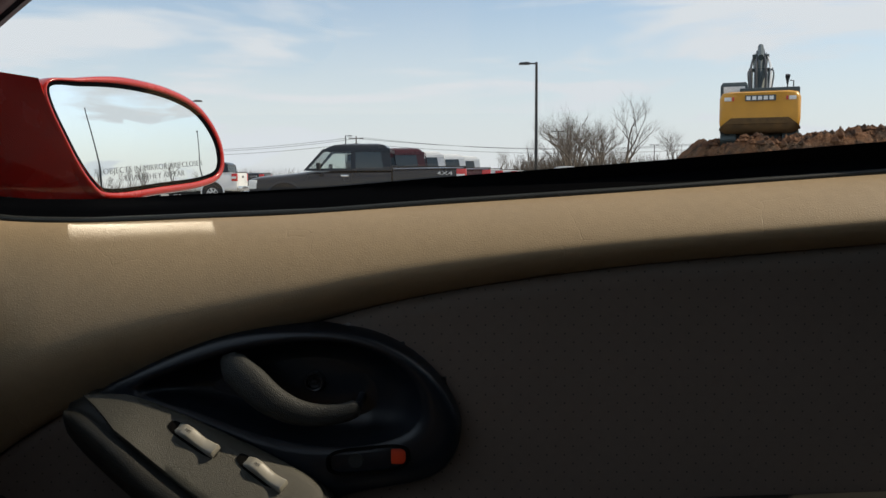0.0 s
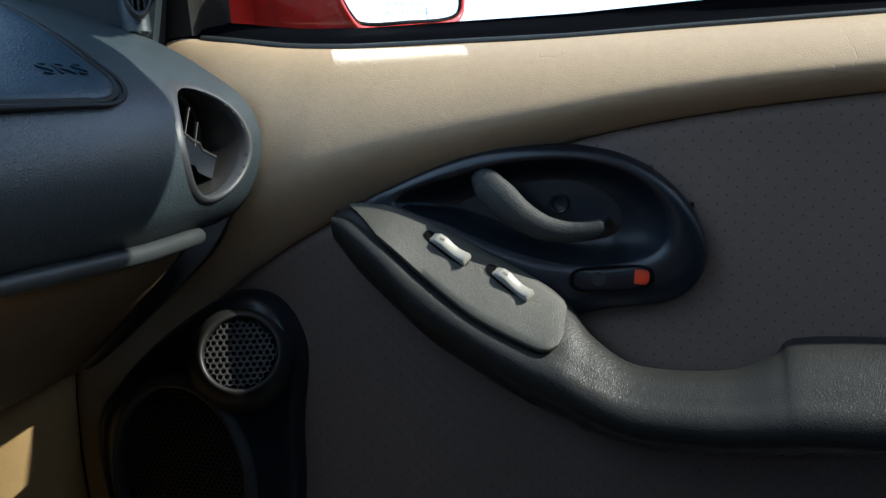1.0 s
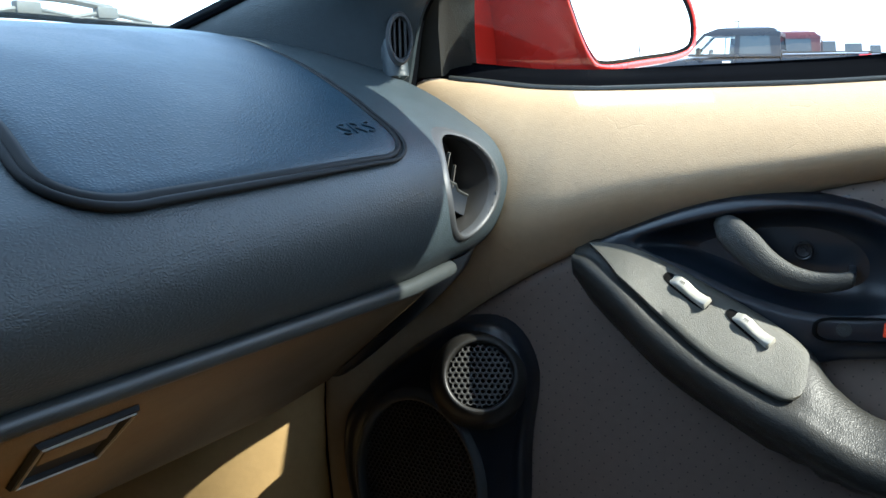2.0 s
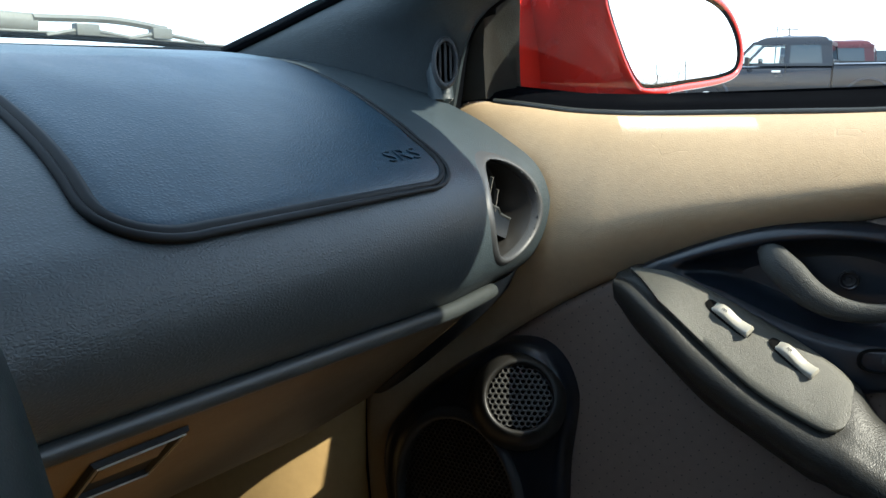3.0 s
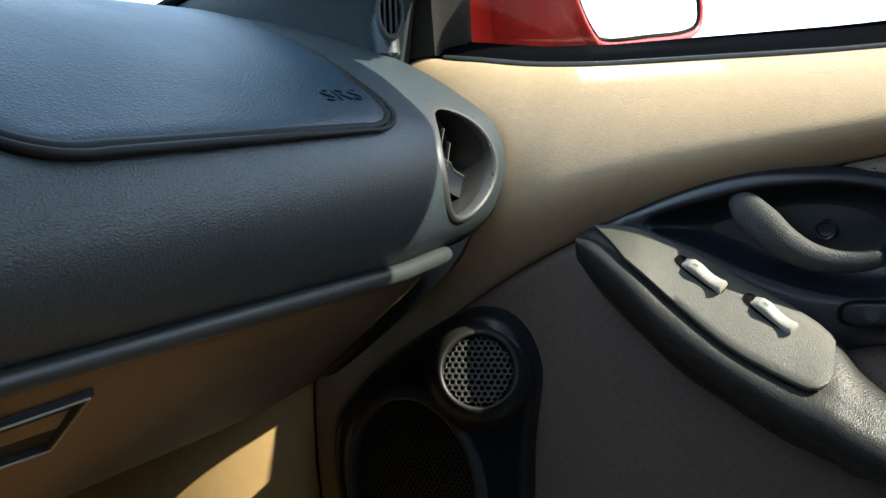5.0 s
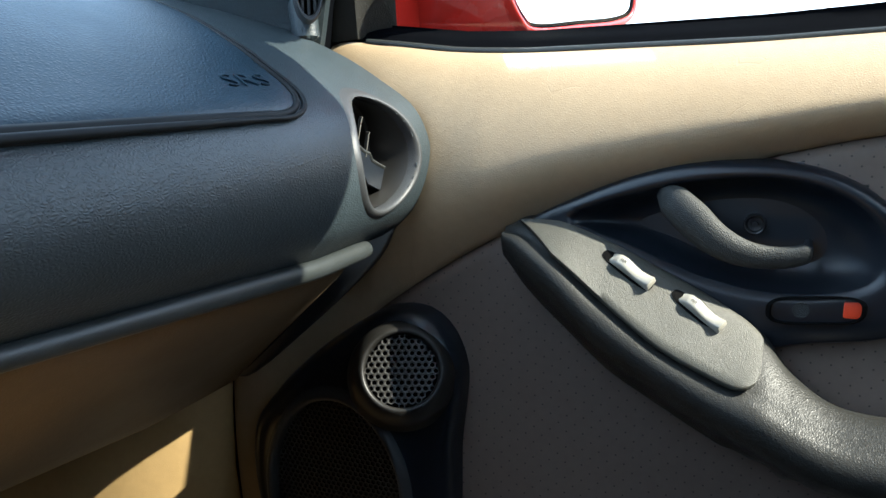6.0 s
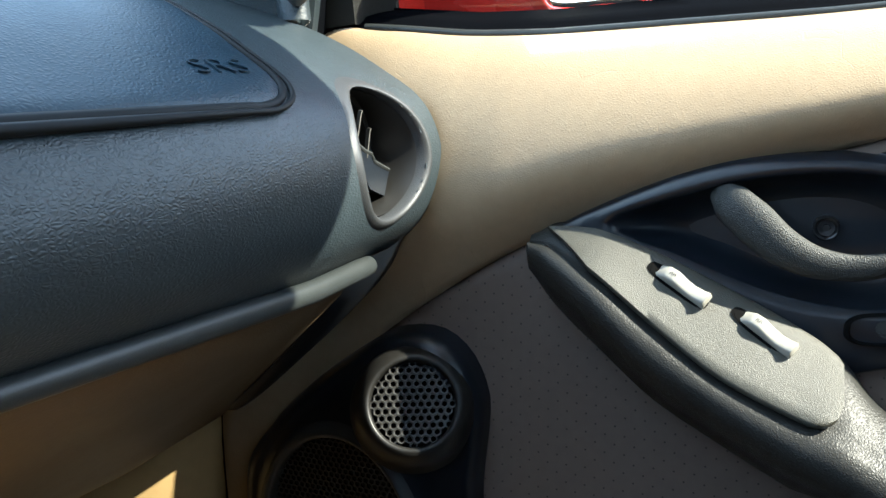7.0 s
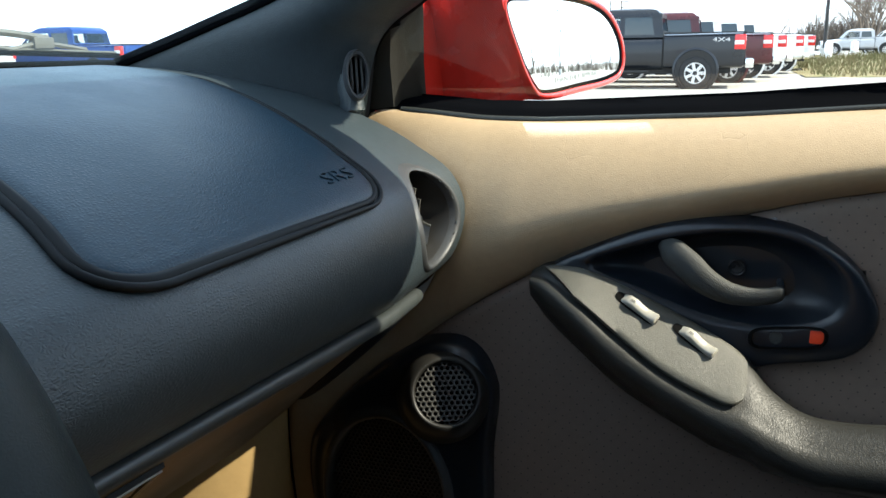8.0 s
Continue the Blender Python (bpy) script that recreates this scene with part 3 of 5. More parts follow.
    got = sorted((math.atan2(p.z - centre[1], p.x - centre[0]), math.hypot(p.x - centre[0], p.z - centre[1])) for p in points)
    a = [g[0] - 2 * math.pi for g in got] + [g[0] for g in got] + [g[0] + 2 * math.pi for g in got]
    return np.interp([-math.pi + 2 * math.pi * k / n for k in range(n)], a, [g[1] for g in got] * 3)


def disc_rows(centre, n, radii_y):
    """Rings round a centre: for each a list of distances and one y, or a list of them."""
    rows_ = []
    for radii, y in radii_y:
        ring = []
        for k in range(n):
            a = -math.pi + 2 * math.pi * k / n
            yy = y[k] if isinstance(y, list) else y
            ring.append(Vector((centre[0] + radii[k] * math.cos(a), yy, centre[1] + radii[k] * math.sin(a))))
        rows_.append(ring)
    return rows_


C = (-0.11, 0.835)
ro, ri = polar(outer, C, 120), polar(inner, C, 120)
gap = ro - ri
ins_faces, cols = [], []
for i in range(0, N):
    p = seams[i]
    if p.z < 0.60:
        break
    col = [p + Vector((0.0, 0.006, 0.001)), p + Vector((0.0015, 0.0, -0.003)), p + Vector((0.002, -0.003, -0.007))]
    for j in range(1, 61):
        z = (p.z - 0.007) + (0.40 - p.z + 0.007) * j / 60
        col.append(Vector((p.x + 0.002, p.y - 0.003 - 0.004 * math.sin(math.pi * j / 60), z)))
    cols.append(col)
tall = len(cols[0])
for a in range(len(cols) - 1):
    for b in range(tall - 1):
        c = (cols[a][b] + cols[a + 1][b + 1]) / 2
        w = math.atan2(c.z - C[1], c.x - C[0])
        if math.hypot(c.x - C[0], c.z - C[1]) < ro[int((w + math.pi) / (2 * math.pi) * 120) % 120] - 0.006:
            continue
        ins_faces.append((a * tall + b, (a + 1) * tall + b, (a + 1) * tall + b + 1, a * tall + b + 1))
part("insert_panel", Shape().add([p for col in cols for p in col], ins_faces), INSERT, door, "taupe perforated vinyl insert", sharp=75)
bowl = disc_rows(C, 120, [(ro, 0.664), (ro - 0.0012, 0.638), (ro - 0.004, 0.6345), (ri + gap * 0.60, 0.6335), (ri + gap * 0.35, 0.6325), (ri + gap * 0.14, 0.6325), (ri * 0.99, 0.6340), (ri * 0.965, 0.6370), (ri * 0.93, 0.6420), (ri * 0.88, 0.6485), (ri * 0.80, 0.6555), (ri * 0.70, 0.6610), (ri * 0.55, 0.6655), (ri * 0.25, 0.668), (ri * 0.02, 0.668)])
part("handle_surround", Shape().rows(bowl, closed=True, cap=True), BLACK, door, "black moulded handle bowl", sharp=70)
# lock slide
slot = [Vector((-0.0565 + 0.0300 * (abs(math.cos(a)) ** 0.45) * math.copysign(1, math.cos(a)), 0, 0.792 + 0.0092 * (abs(math.sin(a)) ** 0.7) * math.copysign(1, math.sin(a)))) for a in (2 * math.pi * k / 40 for k in range(40))]
tilt = 0.10
slot = [Vector((p.x, 0, p.z + tilt * (p.x + 0.0565))) for p in slot]
cs = Vector((-0.0565, 0, 0.792))
rows = [[Vector((cs.x + (p.x - cs.x) * k, y, cs.z + (p.z - cs.z) * k)) for p in slot] for k, y in ((1.10, 0.6335), (1.06, 0.6295), (1.0, 0.6285), (0.96, 0.6330), (0.94, 0.6395))]
lock = part("lock_slot", Shape().rows(rows, closed=True, cap=True), CLOTH, door, "black slot of the door lock")
part("lock_slider", Shape().tube([(-0.066, 0.641, 0.791), (-0.066, 0.632, 0.791)], 0.0058, 16), HANDLE, lock, "dark round lock knob")
part("lock_bar", Shape().box((-0.052, 0.637, 0.7923), (0.030, 0.004, 0.009)), LATCH, lock, bevel=0.001)
part("lock_flag", Shape().box((-0.0325, 0.6335, 0.7945), (0.013, 0.004, 0.0125)), ORANGE, lock, "orange-red unlocked flag", bevel=0.0019)
# screw in the bowl
sc = Shape().ring((-0.1015, 0.662, 0.846), (0, -1, 0), [(0.0080, -0.002), (0.0080, 0.0035), (0.0070, 0.0045), (0.0060, 0.0040), (0.0052, 0.0015), (0.0025, 0.0012), (0.0022, 0.0030), (0.0010, 0.0030)], 20, cap=True)
part("screw", sc, SCREW, door, "black recessed screw")
# pull lever
lever = spline([(-0.1665, 0.640, 0.8700), (-0.1570, 0.630, 0.8640), (-0.143, 0.6255, 0.853), (-0.128, 0.624, 0.8405), (-0.110, 0.625, 0.8315), (-0.092, 0.627, 0.8285), (-0.076, 0.6285, 0.8295), (-0.0655, 0.630, 0.8325), (-0.0625, 0.631, 0.8335)], 44)
wide = [float(np.interp(i / 43 * 8, range(9), [0.0065, 0.0128, 0.0136, 0.0122, 0.0102, 0.0086, 0.0078, 0.0072, 0.0035])) for i in range(44)]
part("pull_lever", Shape().tube(lever, wide, 14, flat=0.55, up=(0.55, 0, 0.83)), HANDLE, door, "dark pebbled curved pull lever", sharp=80)
part("lever_root", Shape().box((-0.064, 0.655, 0.8335), (0.006, 0.036, 0.007)), BLACK, door, bevel=0.003)

# armrest: sections along x of A, B (top, door side), C (top edge, cabin side), D (cabin side), E (foot)
SECTIONS = [
    (-0.2850, (0.646, 0.836), (0.638, 0.837), (0.626, 0.834), (0.620, 0.824), (0.646, 0.810)),
    (-0.2660, (0.642, 0.845), (0.634, 0.843), (0.619, 0.832), (0.608, 0.814), (0.642, 0.785)),
    (-0.2350, (0.642, 0.840), (0.632, 0.839), (0.606, 0.815), (0.595, 0.793), (0.642, 0.756)),
    (-0.2000, (0.642, 0.828), (0.631, 0.827), (0.599, 0.790), (0.588, 0.764), (0.642, 0.727)),
    (-0.1600, (0.642, 0.810), (0.630, 0.809), (0.591, 0.764), (0.583, 0.741), (0.640, 0.705)),
    (-0.1200, (0.642, 0.790), (0.628, 0.789), (0.585, 0.747), (0.576, 0.722), (0.638, 0.685)),
    (-0.0900, (0.637, 0.771), (0.622, 0.771), (0.580, 0.738), (0.571, 0.711), (0.636, 0.676)),
    (-0.0660, (0.619, 0.746), (0.609, 0.747), (0.577, 0.727), (0.568, 0.700), (0.634, 0.669)),
    (-0.0300, (0.614, 0.728), (0.604, 0.732), (0.575, 0.716), (0.566, 0.690), (0.632, 0.662)),
    (0.0300, (0.614, 0.729), (0.604, 0.734), (0.574, 0.716), (0.565, 0.690), (0.632, 0.661)),
    (0.0650, (0.624, 0.742), (0.609, 0.746), (0.573, 0.722), (0.564, 0.694), (0.634, 0.664)),
    (0.0900, (0.643, 0.752), (0.613, 0.754), (0.573, 0.726), (0.563, 0.698), (0.638, 0.667)),
    (0.2000, (0.643, 0.758), (0.612, 0.761), (0.571, 0.731), (0.561, 0.702), (0.640, 0.672)),
    (0.4800, (0.643, 0.768), (0.610, 0.771), (0.569, 0.738), (0.560, 0.708), (0.640, 0.680)),
]
lines = [spline([(s[0], s[k][0], s[k][1]) for s in SECTIONS], 220) for k in range(1, 6)]
rows = []
for i in range(220):
    a, b, c, d, e = (ln[i] for ln in lines)
    ripple = min(1.0, max(0.0, (a.x + 0.13) / 0.06))
    e = e + Vector((0, -0.002 * ripple, ripple * (0.0022 * math.sin(a.x * 290) + 0.0015 * math.sin(a.x * 131 + 1))))
    back = Vector((a.x, 0.668, (a.z + e.z) / 2))
    ring = [a, b.lerp(a, 0.25), b.lerp(c, 0.12), b.lerp(c, 0.5) + Vector((0, -0.001, 0.0015)), b.lerp(c, 0.85), c.lerp(d, 0.06), c.lerp(d, 0.30) + Vector((0, -0.0045, 0.003)), c.lerp(d, 0.62) + Vector((0, -0.0045, 0.001)), d, d.lerp(e, 0.35) + Vector((0, -0.005, -0.004)), d.lerp(e, 0.7) + Vector((0, -0.003, -0.005)), e, back]
    rows.append(ring)
part("armrest", Shape().rows(rows, closed=True, cap=True), ARM, door, "black grained padded armrest", sharp=100)

# switch plate on the armrest
B_line, C_line = lines[1], lines[2]


def on_arm(x, v, lift):
    """A point of the armrest's sloping top: v runs from the door side to the cabin side."""
    k = min(range(219), key=lambda i: abs(B_line[i].x - x))
    n = k + 1 if x > B_line[k].x and k < 219 else max(k - 1, 0)
    f = (x - B_line[k].x) / (B_line[n].x - B_line[k].x + 1e-12)
    b, c = B_line[k].lerp(B_line[n], f), C_line[k].lerp(C_line[n], f)
    along = (B_line[min(k + 2, 219)] - B_line[max(k - 2, 0)]).normalized()
    up_ = along.cross(c - b).normalized()
    if up_.z < 0:
        up_ = -up_
    return b.lerp(c, v) + up_ * lift, along, (c - b).normalized(), up_


rows = []
for i in range(70):
    u = i / 69
    x = -0.2705 + 0.1795 * u
    close = min(1.0, (u / 0.16) ** 0.6) if u < 0.16 else 1.0
    tail_ = math.sqrt(max(0.0, 1 - max(0.0, (u - 0.90) / 0.10) ** 2))
    v0, v1 = 0.0 + 0.40 * (1 - close) + 0.10 * (1 - tail_), 1.02 * close + 0.38 * (1 - close) - 0.36 * (1 - tail_)
    row = []
    for v, lift in ((v0, 0.000), (v0, 0.0050), (v0 + 0.03 * (v1 - v0), 0.0066)):
        row.append(on_arm(x, v, lift)[0])
    for j in range(1, 8):
        row.append(on_arm(x, v0 + (v1 - v0) * (0.03 + 0.94 * j / 8), 0.0070)[0])
    for v, lift in ((v1 - 0.03 * (v1 - v0), 0.0068), (v1, 0.0052), (v1, 0.0034), (v1 - 0.04, 0.0022), (v1 - 0.16 * (v1 - v0), -0.001)):
        row.append(on_arm(x, v, lift)[0])
    rows.append(row)
plate = part("switch_plate", Shape().rows(rows, cap=True), PANEL, door, "grey pebbled plate with window switches", sharp=50)
for x in (-0.1855, -0.1345):
    mid, along, across, up_ = on_arm(x, 0.30, 0.0072)
    run = (along * 0.93 + across * 0.20).normalized()
    wide_ = up_.cross(run).normalized()
    well = Shape()
    rim = [mid - run * 0.0026 + across * 0.0012 + run * (0.0220 * math.copysign(abs(math.cos(a)) ** 0.6, math.cos(a))) + wide_ * (0.0056 * math.copysign(abs(math.sin(a)) ** 0.6, math.sin(a))) for a in (2 * math.pi * k / 32 for k in range(32))]
    well.rows([rim, [p + (mid - p) * 0.06 - up_ * 0.001 for p in rim], [p + (mid - p) * 0.1 + up_ * 0.0002 for p in rim]], closed=True, cap=True)
    part("well_shade", well, CLOTH, plate)
    rows = []
    for i in range(21):
        f = -1 + 2 * i / 20
        h = float(np.interp(f, [-1, -0.9, -0.78, -0.6, -0.3, 0.1, 0.4, 0.68, 0.86, 0.96, 1], [-0.001, 0.0002, 0.0020, 0.0054, 0.0066, 0.0046, 0.0040, 0.0052, 0.0072, 0.0078, 0.0050]))
        p = mid + run * (0.0190 * f)
        w_ = 0.0046
        rows.append([p - wide_ * w_ - up_ * 0.001, p - wide_ * w_ + up_ * (h - 0.0012), p - wide_ * (w_ - 0.0014) + up_ * h, p + up_ * (h - 0.0004), p + wide_ * (w_ - 0.0014) + up_ * h, p + wide_ * w_ + up_ * (h - 0.0012), p + wide_ * w_ - up_ * 0.001])
    sw = part("window_switch", Shape().rows(rows, closed=True, cap=True), SWITCH, plate, "pale grey rocker switch", sharp=60)
    marks = Shape()
    for f, tall in ((-0.46, 0.0019), (-0.34, 0.0019)):
        q = mid + run * (0.0190 * f) + up_ * (0.0061 + 0.0005 * (f + 0.46) / 0.12)
        rot = Matrix((run, wide_, up_)).transposed()
        marks.box(q - run * 0.0007, (0.0003, tall, 0.0003), rot)
        marks.box(q + run * 0.0007, (0.0003, tall, 0.0003), rot)
        marks.box(q + wide_ * tall / 2, (0.0016, 0.0003, 0.0003), rot)
    part("marks", marks, PRINT, sw, "small worn printed marks")

# speaker pod
CW = (-0.4345, 0.584)
pod_line = spline([(-0.505, 0, 0.668), (-0.487, 0, 0.688), (-0.455, 0, 0.717), (-0.420, 0, 0.742), (-0.390, 0, 0.758), (-0.358, 0, 0.759), (-0.335, 0, 0.743), (-0.322, 0, 0.715), (-0.321, 0, 0.690), (-0.326, 0, 0.640), (-0.328, 0, 0.560), (-0.350, 0, 0.490), (-0.430, 0, 0.462), (-0.500, 0, 0.480), (-0.530, 0, 0.560), (-0.530, 0, 0.630)], 200, True)
rp = polar(pod_line, CW, 120)
ang = [-math.pi + 2 * math.pi * k / 120 for k in range(120)]
lip = np.array([1 / math.sqrt((math.cos(a) / 0.0710) ** 2 + (math.sin(a) / 0.099) ** 2) for a in ang])
hole = np.array([1 / math.sqrt((math.cos(a) / 0.0640) ** 2 + (math.sin(a) / 0.0905) ** 2) for a in ang])
span = rp - lip
pod_rows = disc_rows(CW, 120, [(rp, 0.668), (rp - 0.001, 0.634), (rp - 0.003, 0.6265), (rp - 0.008, 0.6205), (rp - 0.014, 0.6185), (lip + span * 0.45, 0.6190), (lip + span * 0.12, 0.6165), (lip + 0.001, 0.6120)])
pod = part("speaker_pod", Shape().rows(pod_rows, closed=True), BLACK, door, "black moulded speaker housing", sharp=70)
rim_rows = disc_rows(CW, 120, [(lip + 0.0035, 0.6140), (lip + 0.002, 0.6105), (lip - 0.0005, 0.6070), (lip - 0.003, 0.6056), (hole + 0.0022, 0.6062), (hole + 0.0005, 0.6090), (hole - 0.0005, 0.6230)])
part("woofer_rim", Shape().rows(rim_rows, closed=True), DARK, pod, "rounded woofer rim, paler than the pod for bounced light on it", sharp=70)


def honeycomb(m, rx, rz, pitch, wall, thick):
    """A punched sheet: hexagonal openings inside an ellipse, on the pose m."""
    s_ = Shape()
    dx, dz = pitch, pitch * math.sqrt(3) / 2
    for j in range(-int(rz / dz) - 1, int(rz / dz) + 2):
        for i in range(-int(rx / dx) - 1, int(rx / dx) + 2):
            x_, z_ = (i + 0.5 * (j % 2)) * dx, j * dz
            if (x_ / rx) ** 2 + (z_ / rz) ** 2 > 1:
                continue
            out_, in_, deep = [], [], []
            for k in range(6):
                a = math.pi / 6 + k * math.pi / 3
                r0, r1 = pitch / math.sqrt(3), (pitch - wall) / math.sqrt(3)
                out_.append(m @ Vector((x_ + r0 * math.cos(a), z_ + r0 * math.sin(a), 0)))
                in_.append(m @ Vector((x_ + r1 * math.cos(a), z_ + r1 * math.sin(a), -thick * 0.15)))
                deep.append(m @ Vector((x_ + r1 * math.cos(a), z_ + r1 * math.sin(a), -thick)))
            s_.rows([out_, in_, deep], closed=True)
    return s_


m = basis((CW[0], 0.6165, CW[1]), (1, 0, 0), (0, -1, 0))
part("woofer_grille", honeycomb(m, 0.0640, 0.0905, 0.0050, 0.0016, 0.0015), GRILLE, pod, "black honeycomb woofer grille", sharp=20)
part("woofer_cone", Shape().rows(disc_rows(CW, 120, [(hole + 0.001, 0.6235), (hole * 0.5, 0.632), (hole * 0.02, 0.634)]), closed=True, cap=True), CLOTH, pod)
TN, TC = Vector((0.345, -0.822, 0.452)).normalized(), Vector((-0.3612, 0.5960, 0.7180))
tw = Shape().ring(TC, TN, [(0.0480, -0.034), (0.0455, -0.020), (0.0428, -0.0100), (0.0390, -0.0045), (0.0368, -0.0018), (0.0340, 0.0006), (0.0322, 0.0010), (0.0306, -0.0006), (0.0300, -0.0060), (0.0298, -0.0120)], 64)
boss = part("tweeter_ring", tw, BARREL, pod, "black plastic tweeter ring", sharp=70)
m = basis(TC - TN * 0.0035, (1, 0.42, 0), TN)
part("tweeter_grille", honeycomb(m, 0.0292, 0.0292, 0.0056, 0.0019, 0.0018), GRILLE, boss, "black honeycomb tweeter grille", sharp=20)
part("tweeter_cloth", Shape().ring(TC, TN, [(0.0300, -0.0085), (0.002, -0.0085)], 40, cap=True), CLOTH, boss)

part("door_gap_line", Shape().tube([(-0.559, 0.647, 0.715), (-0.5615, 0.643, 0.64), (-0.560, 0.6415, 0.58), (-0.552, 0.6415, 0.50), (-0.545, 0.6415, 0.42)], 0.0036, 8), RUBBER, door, "black tube drawn as the dark line of the door gap", sharp=80)

# kick panel in the footwell beside the door
kick = Shape().rows([[Vector((x, y + (0.010 if z > 0.7 else 0.0), z)) for x, y in spline_xy] for z, spline_xy in ((z, [(-0.5605, 0.652), (-0.5640, 0.636), (-0.571, 0.618), (-0.587, 0.601), (-0.618, 0.580), (-0.660, 0.560), (-0.74, 0.542), (-0.92, 0.535)]) for z in (0.80, 0.66, 0.50, 0.28))])
solo("kick_panel", kick, TAN_PLASTIC, "tan plastic kick panel in the footwell", "kick panel", kind="structure", sharp=70)
solo("footwell_side", Shape().box((-0.78, 0.69, 0.62), (0.42, 0.05, 0.74)), BLACK, "dark body side behind the kick panel", "body side", kind="structure")

# ---- the dashboard ----
dash = thing("dashboard", (-0.60, 0.30, 0.40), "dark slate leather-grained dashboard of the car", "dashboard")
PROFILE = [(-0.86, 1.018), (-0.78, 1.027), (-0.70, 1.029), (-0.60, 1.020), (-0.51, 0.999), (-0.44, 0.973), (-0.395, 0.948), (-0.368, 0.928), (-0.355, 0.902), (-0.354, 0.875), (-0.364, 0.848), (-0.386, 0.826), (-0.400, 0.819)]
curve = spline([(x, 0, z) for x, z in PROFILE], 90)
Y_END = 0.672


def dash_point(y, k, lift=0.0):
    """A point of the padded upper part: y across the car, k along its section from the windscreen to the strip."""
    k = max(0.0, min(88.999, k))
    i = int(k)
    p = curve[i].lerp(curve[i + 1], k - i)
    t = (curve[min(i + 1, 89)] - curve[max(i - 1, 0)]).normalized()
    n = Vector((-t.z, 0, t.x))
    if n.x * 0.5 + n.z < 0:
        n = -n
    x, z = p.x + n.x * lift, p.z + n.z * lift
    front = min(1.0, max(0.0, (x + 0.52) / 0.14))
    x -= 0.075 * max(0.0, 0.50 - y) * front
    z += 0.045 * max(0.0, 0.50 - max(y, 0.0)) * max(0.0, min(1.0, (k - 60) / 24))
    e = min(1.0, max(0.0, (y - (Y_END - 0.030)) / 0.030))
    inset = 0.024 * (1 - math.sqrt(max(0.0, 1 - e * e)))
    return Vector((x - n.x * inset, y, z - n.z * inset))


VY, VZ, VA, VB = 0.566, 0.897, 0.0470, 0.0410


def vent_r(y, z):
    return math.hypot((y - VY) / VA, (z - VZ) / VB)


ys = list(np.linspace(-0.70, 0.40, 12)) + list(np.linspace(0.42, 0.60, 55)) + [0.6 + 0.04 * (1 - (1 - i / 14) ** 2) for i in range(1, 15)]
ks = [i * 0.75 for i in range(60)] + [45 + i * 0.35 for i in range(0, 127)]
ks = [k for k in ks if k <= 89]
grid = [[dash_point(y, k) for k in ks] for y in ys]
s = Shape()
m_ = len(ks)
faces = []
for a in range(len(ys) - 1):
    for b in range(m_ - 1):
        q = [grid[a][b], grid[a + 1][b], grid[a + 1][b + 1], grid[a][b + 1]]
        c = sum(q, Vector()) / 4
        if c.x > -0.42 and vent_r(c.y, c.z) < 1.03:
            continue
        faces.append((a * m_ + b, (a + 1) * m_ + b, (a + 1) * m_ + b + 1, a * m_ + b + 1))
s.add([p for r in grid for p in r], faces)
part("dash_pad", s, DASH, dash, "dark slate grained dash pad", sharp=80)


# airbag cover: a sheet over the pad, bounded by a curve at each side
cover = []
for i in range(70):
    u = 1 - (1 - i / 69) ** 1.8
    k = 14 + u * (51.2 - 14)
    here = dash_point(0.5, k).x
    right = float(np.interp(here, [-0.72, -0.58, -0.515, -0.446, -0.414, -0.38], [0.595, 0.563, 0.535, 0.505, 0.494, 0.490])) - 0.042 * (1 - math.sqrt(max(0.0, 1 - max(0.0, (u - 0.80) / 0.20) ** 2)))
    left = 0.225 - 0.042 * u + 0.050 * (1 - math.sqrt(max(0.0, 1 - max(0.0, (u - 0.80) / 0.20) ** 2)))
    row = []
    for j in range(41):
        v = j / 40
        y = left + (right - left) * v
        edge = min((y - left), (right - y), (51.2 - k) * 0.006 + 0.0005)
        lift = 0.0045 * (1 - math.exp(-max(edge, 0.0) / 0.004)) - 0.0012
        row.append(dash_point(y, k, lift))
    cover.append(row)
ab = part("airbag_cover", Shape().rows(cover), DASH_COVER, dash, "dark slate grained airbag cover", sharp=80)
rim = [(cover[i][40], i) for i in range(6, 70)]
bead = [p for p, _ in rim] + [cover[69][j] for j in range(39, -1, -1)] + [cover[i][0] for i in range(68, 5, -1)]
bead = even(bead, 150, closed=False)


def offset_line(points, inward, lift):
    out = []
    for i, p in enumerate(points):
        t = (points[min(i + 1, len(points) - 1)] - points[max(i - 1, 0)]).normalized()
        n = Vector((0.45, 0, 0.89))
        out.append(p + n.cross(t).normalized() * inward + n * lift)
    return out


part("cover_bead", Shape().tube(offset_line(bead, 0.0, 0.0012), [0.0012 + 0.0026 * min(1.0, max(0, i - 20) / 60) + 0.0012 * min(1.0, max(0, i - 85) / 25) for i in range(150)], 8), LATCH, ab, "rolled black seam round the cover", sharp=80)
part("inner_bead", Shape().tube(offset_line(bead, 0.0056, 0.0020), [0.0007 + 0.0021 * min(1.0, max(0, i - 24) / 60) for i in range(150)], 8), LATCH, ab, sharp=80)
# raised letters on the cover
o = dash_point(0.4495, 44.6, 0.0040)
a_, b_ = dash_point(0.435, 44.8, 0.0042), dash_point(0.475, 44.8, 0.0042)
up_dir = dash_point(0.455, 42.8, 0.0042) - dash_point(0.455, 46.8, 0.0042)
xd = (b_ - a_).normalized()
nd = xd.cross(up_dir.normalized())
part("letters", text_shape("SRS", 0.0190, basis(o, xd, nd) @ Matrix.Diagonal((1.50, 0.95, 1.0, 1)), 0.0006, 0.0004), DASH_COVER, ab, "embossed letters SRS", bevel=0.0003)

# side vent
front_z = [p.z for p in curve if p.x > -0.43][::-1]
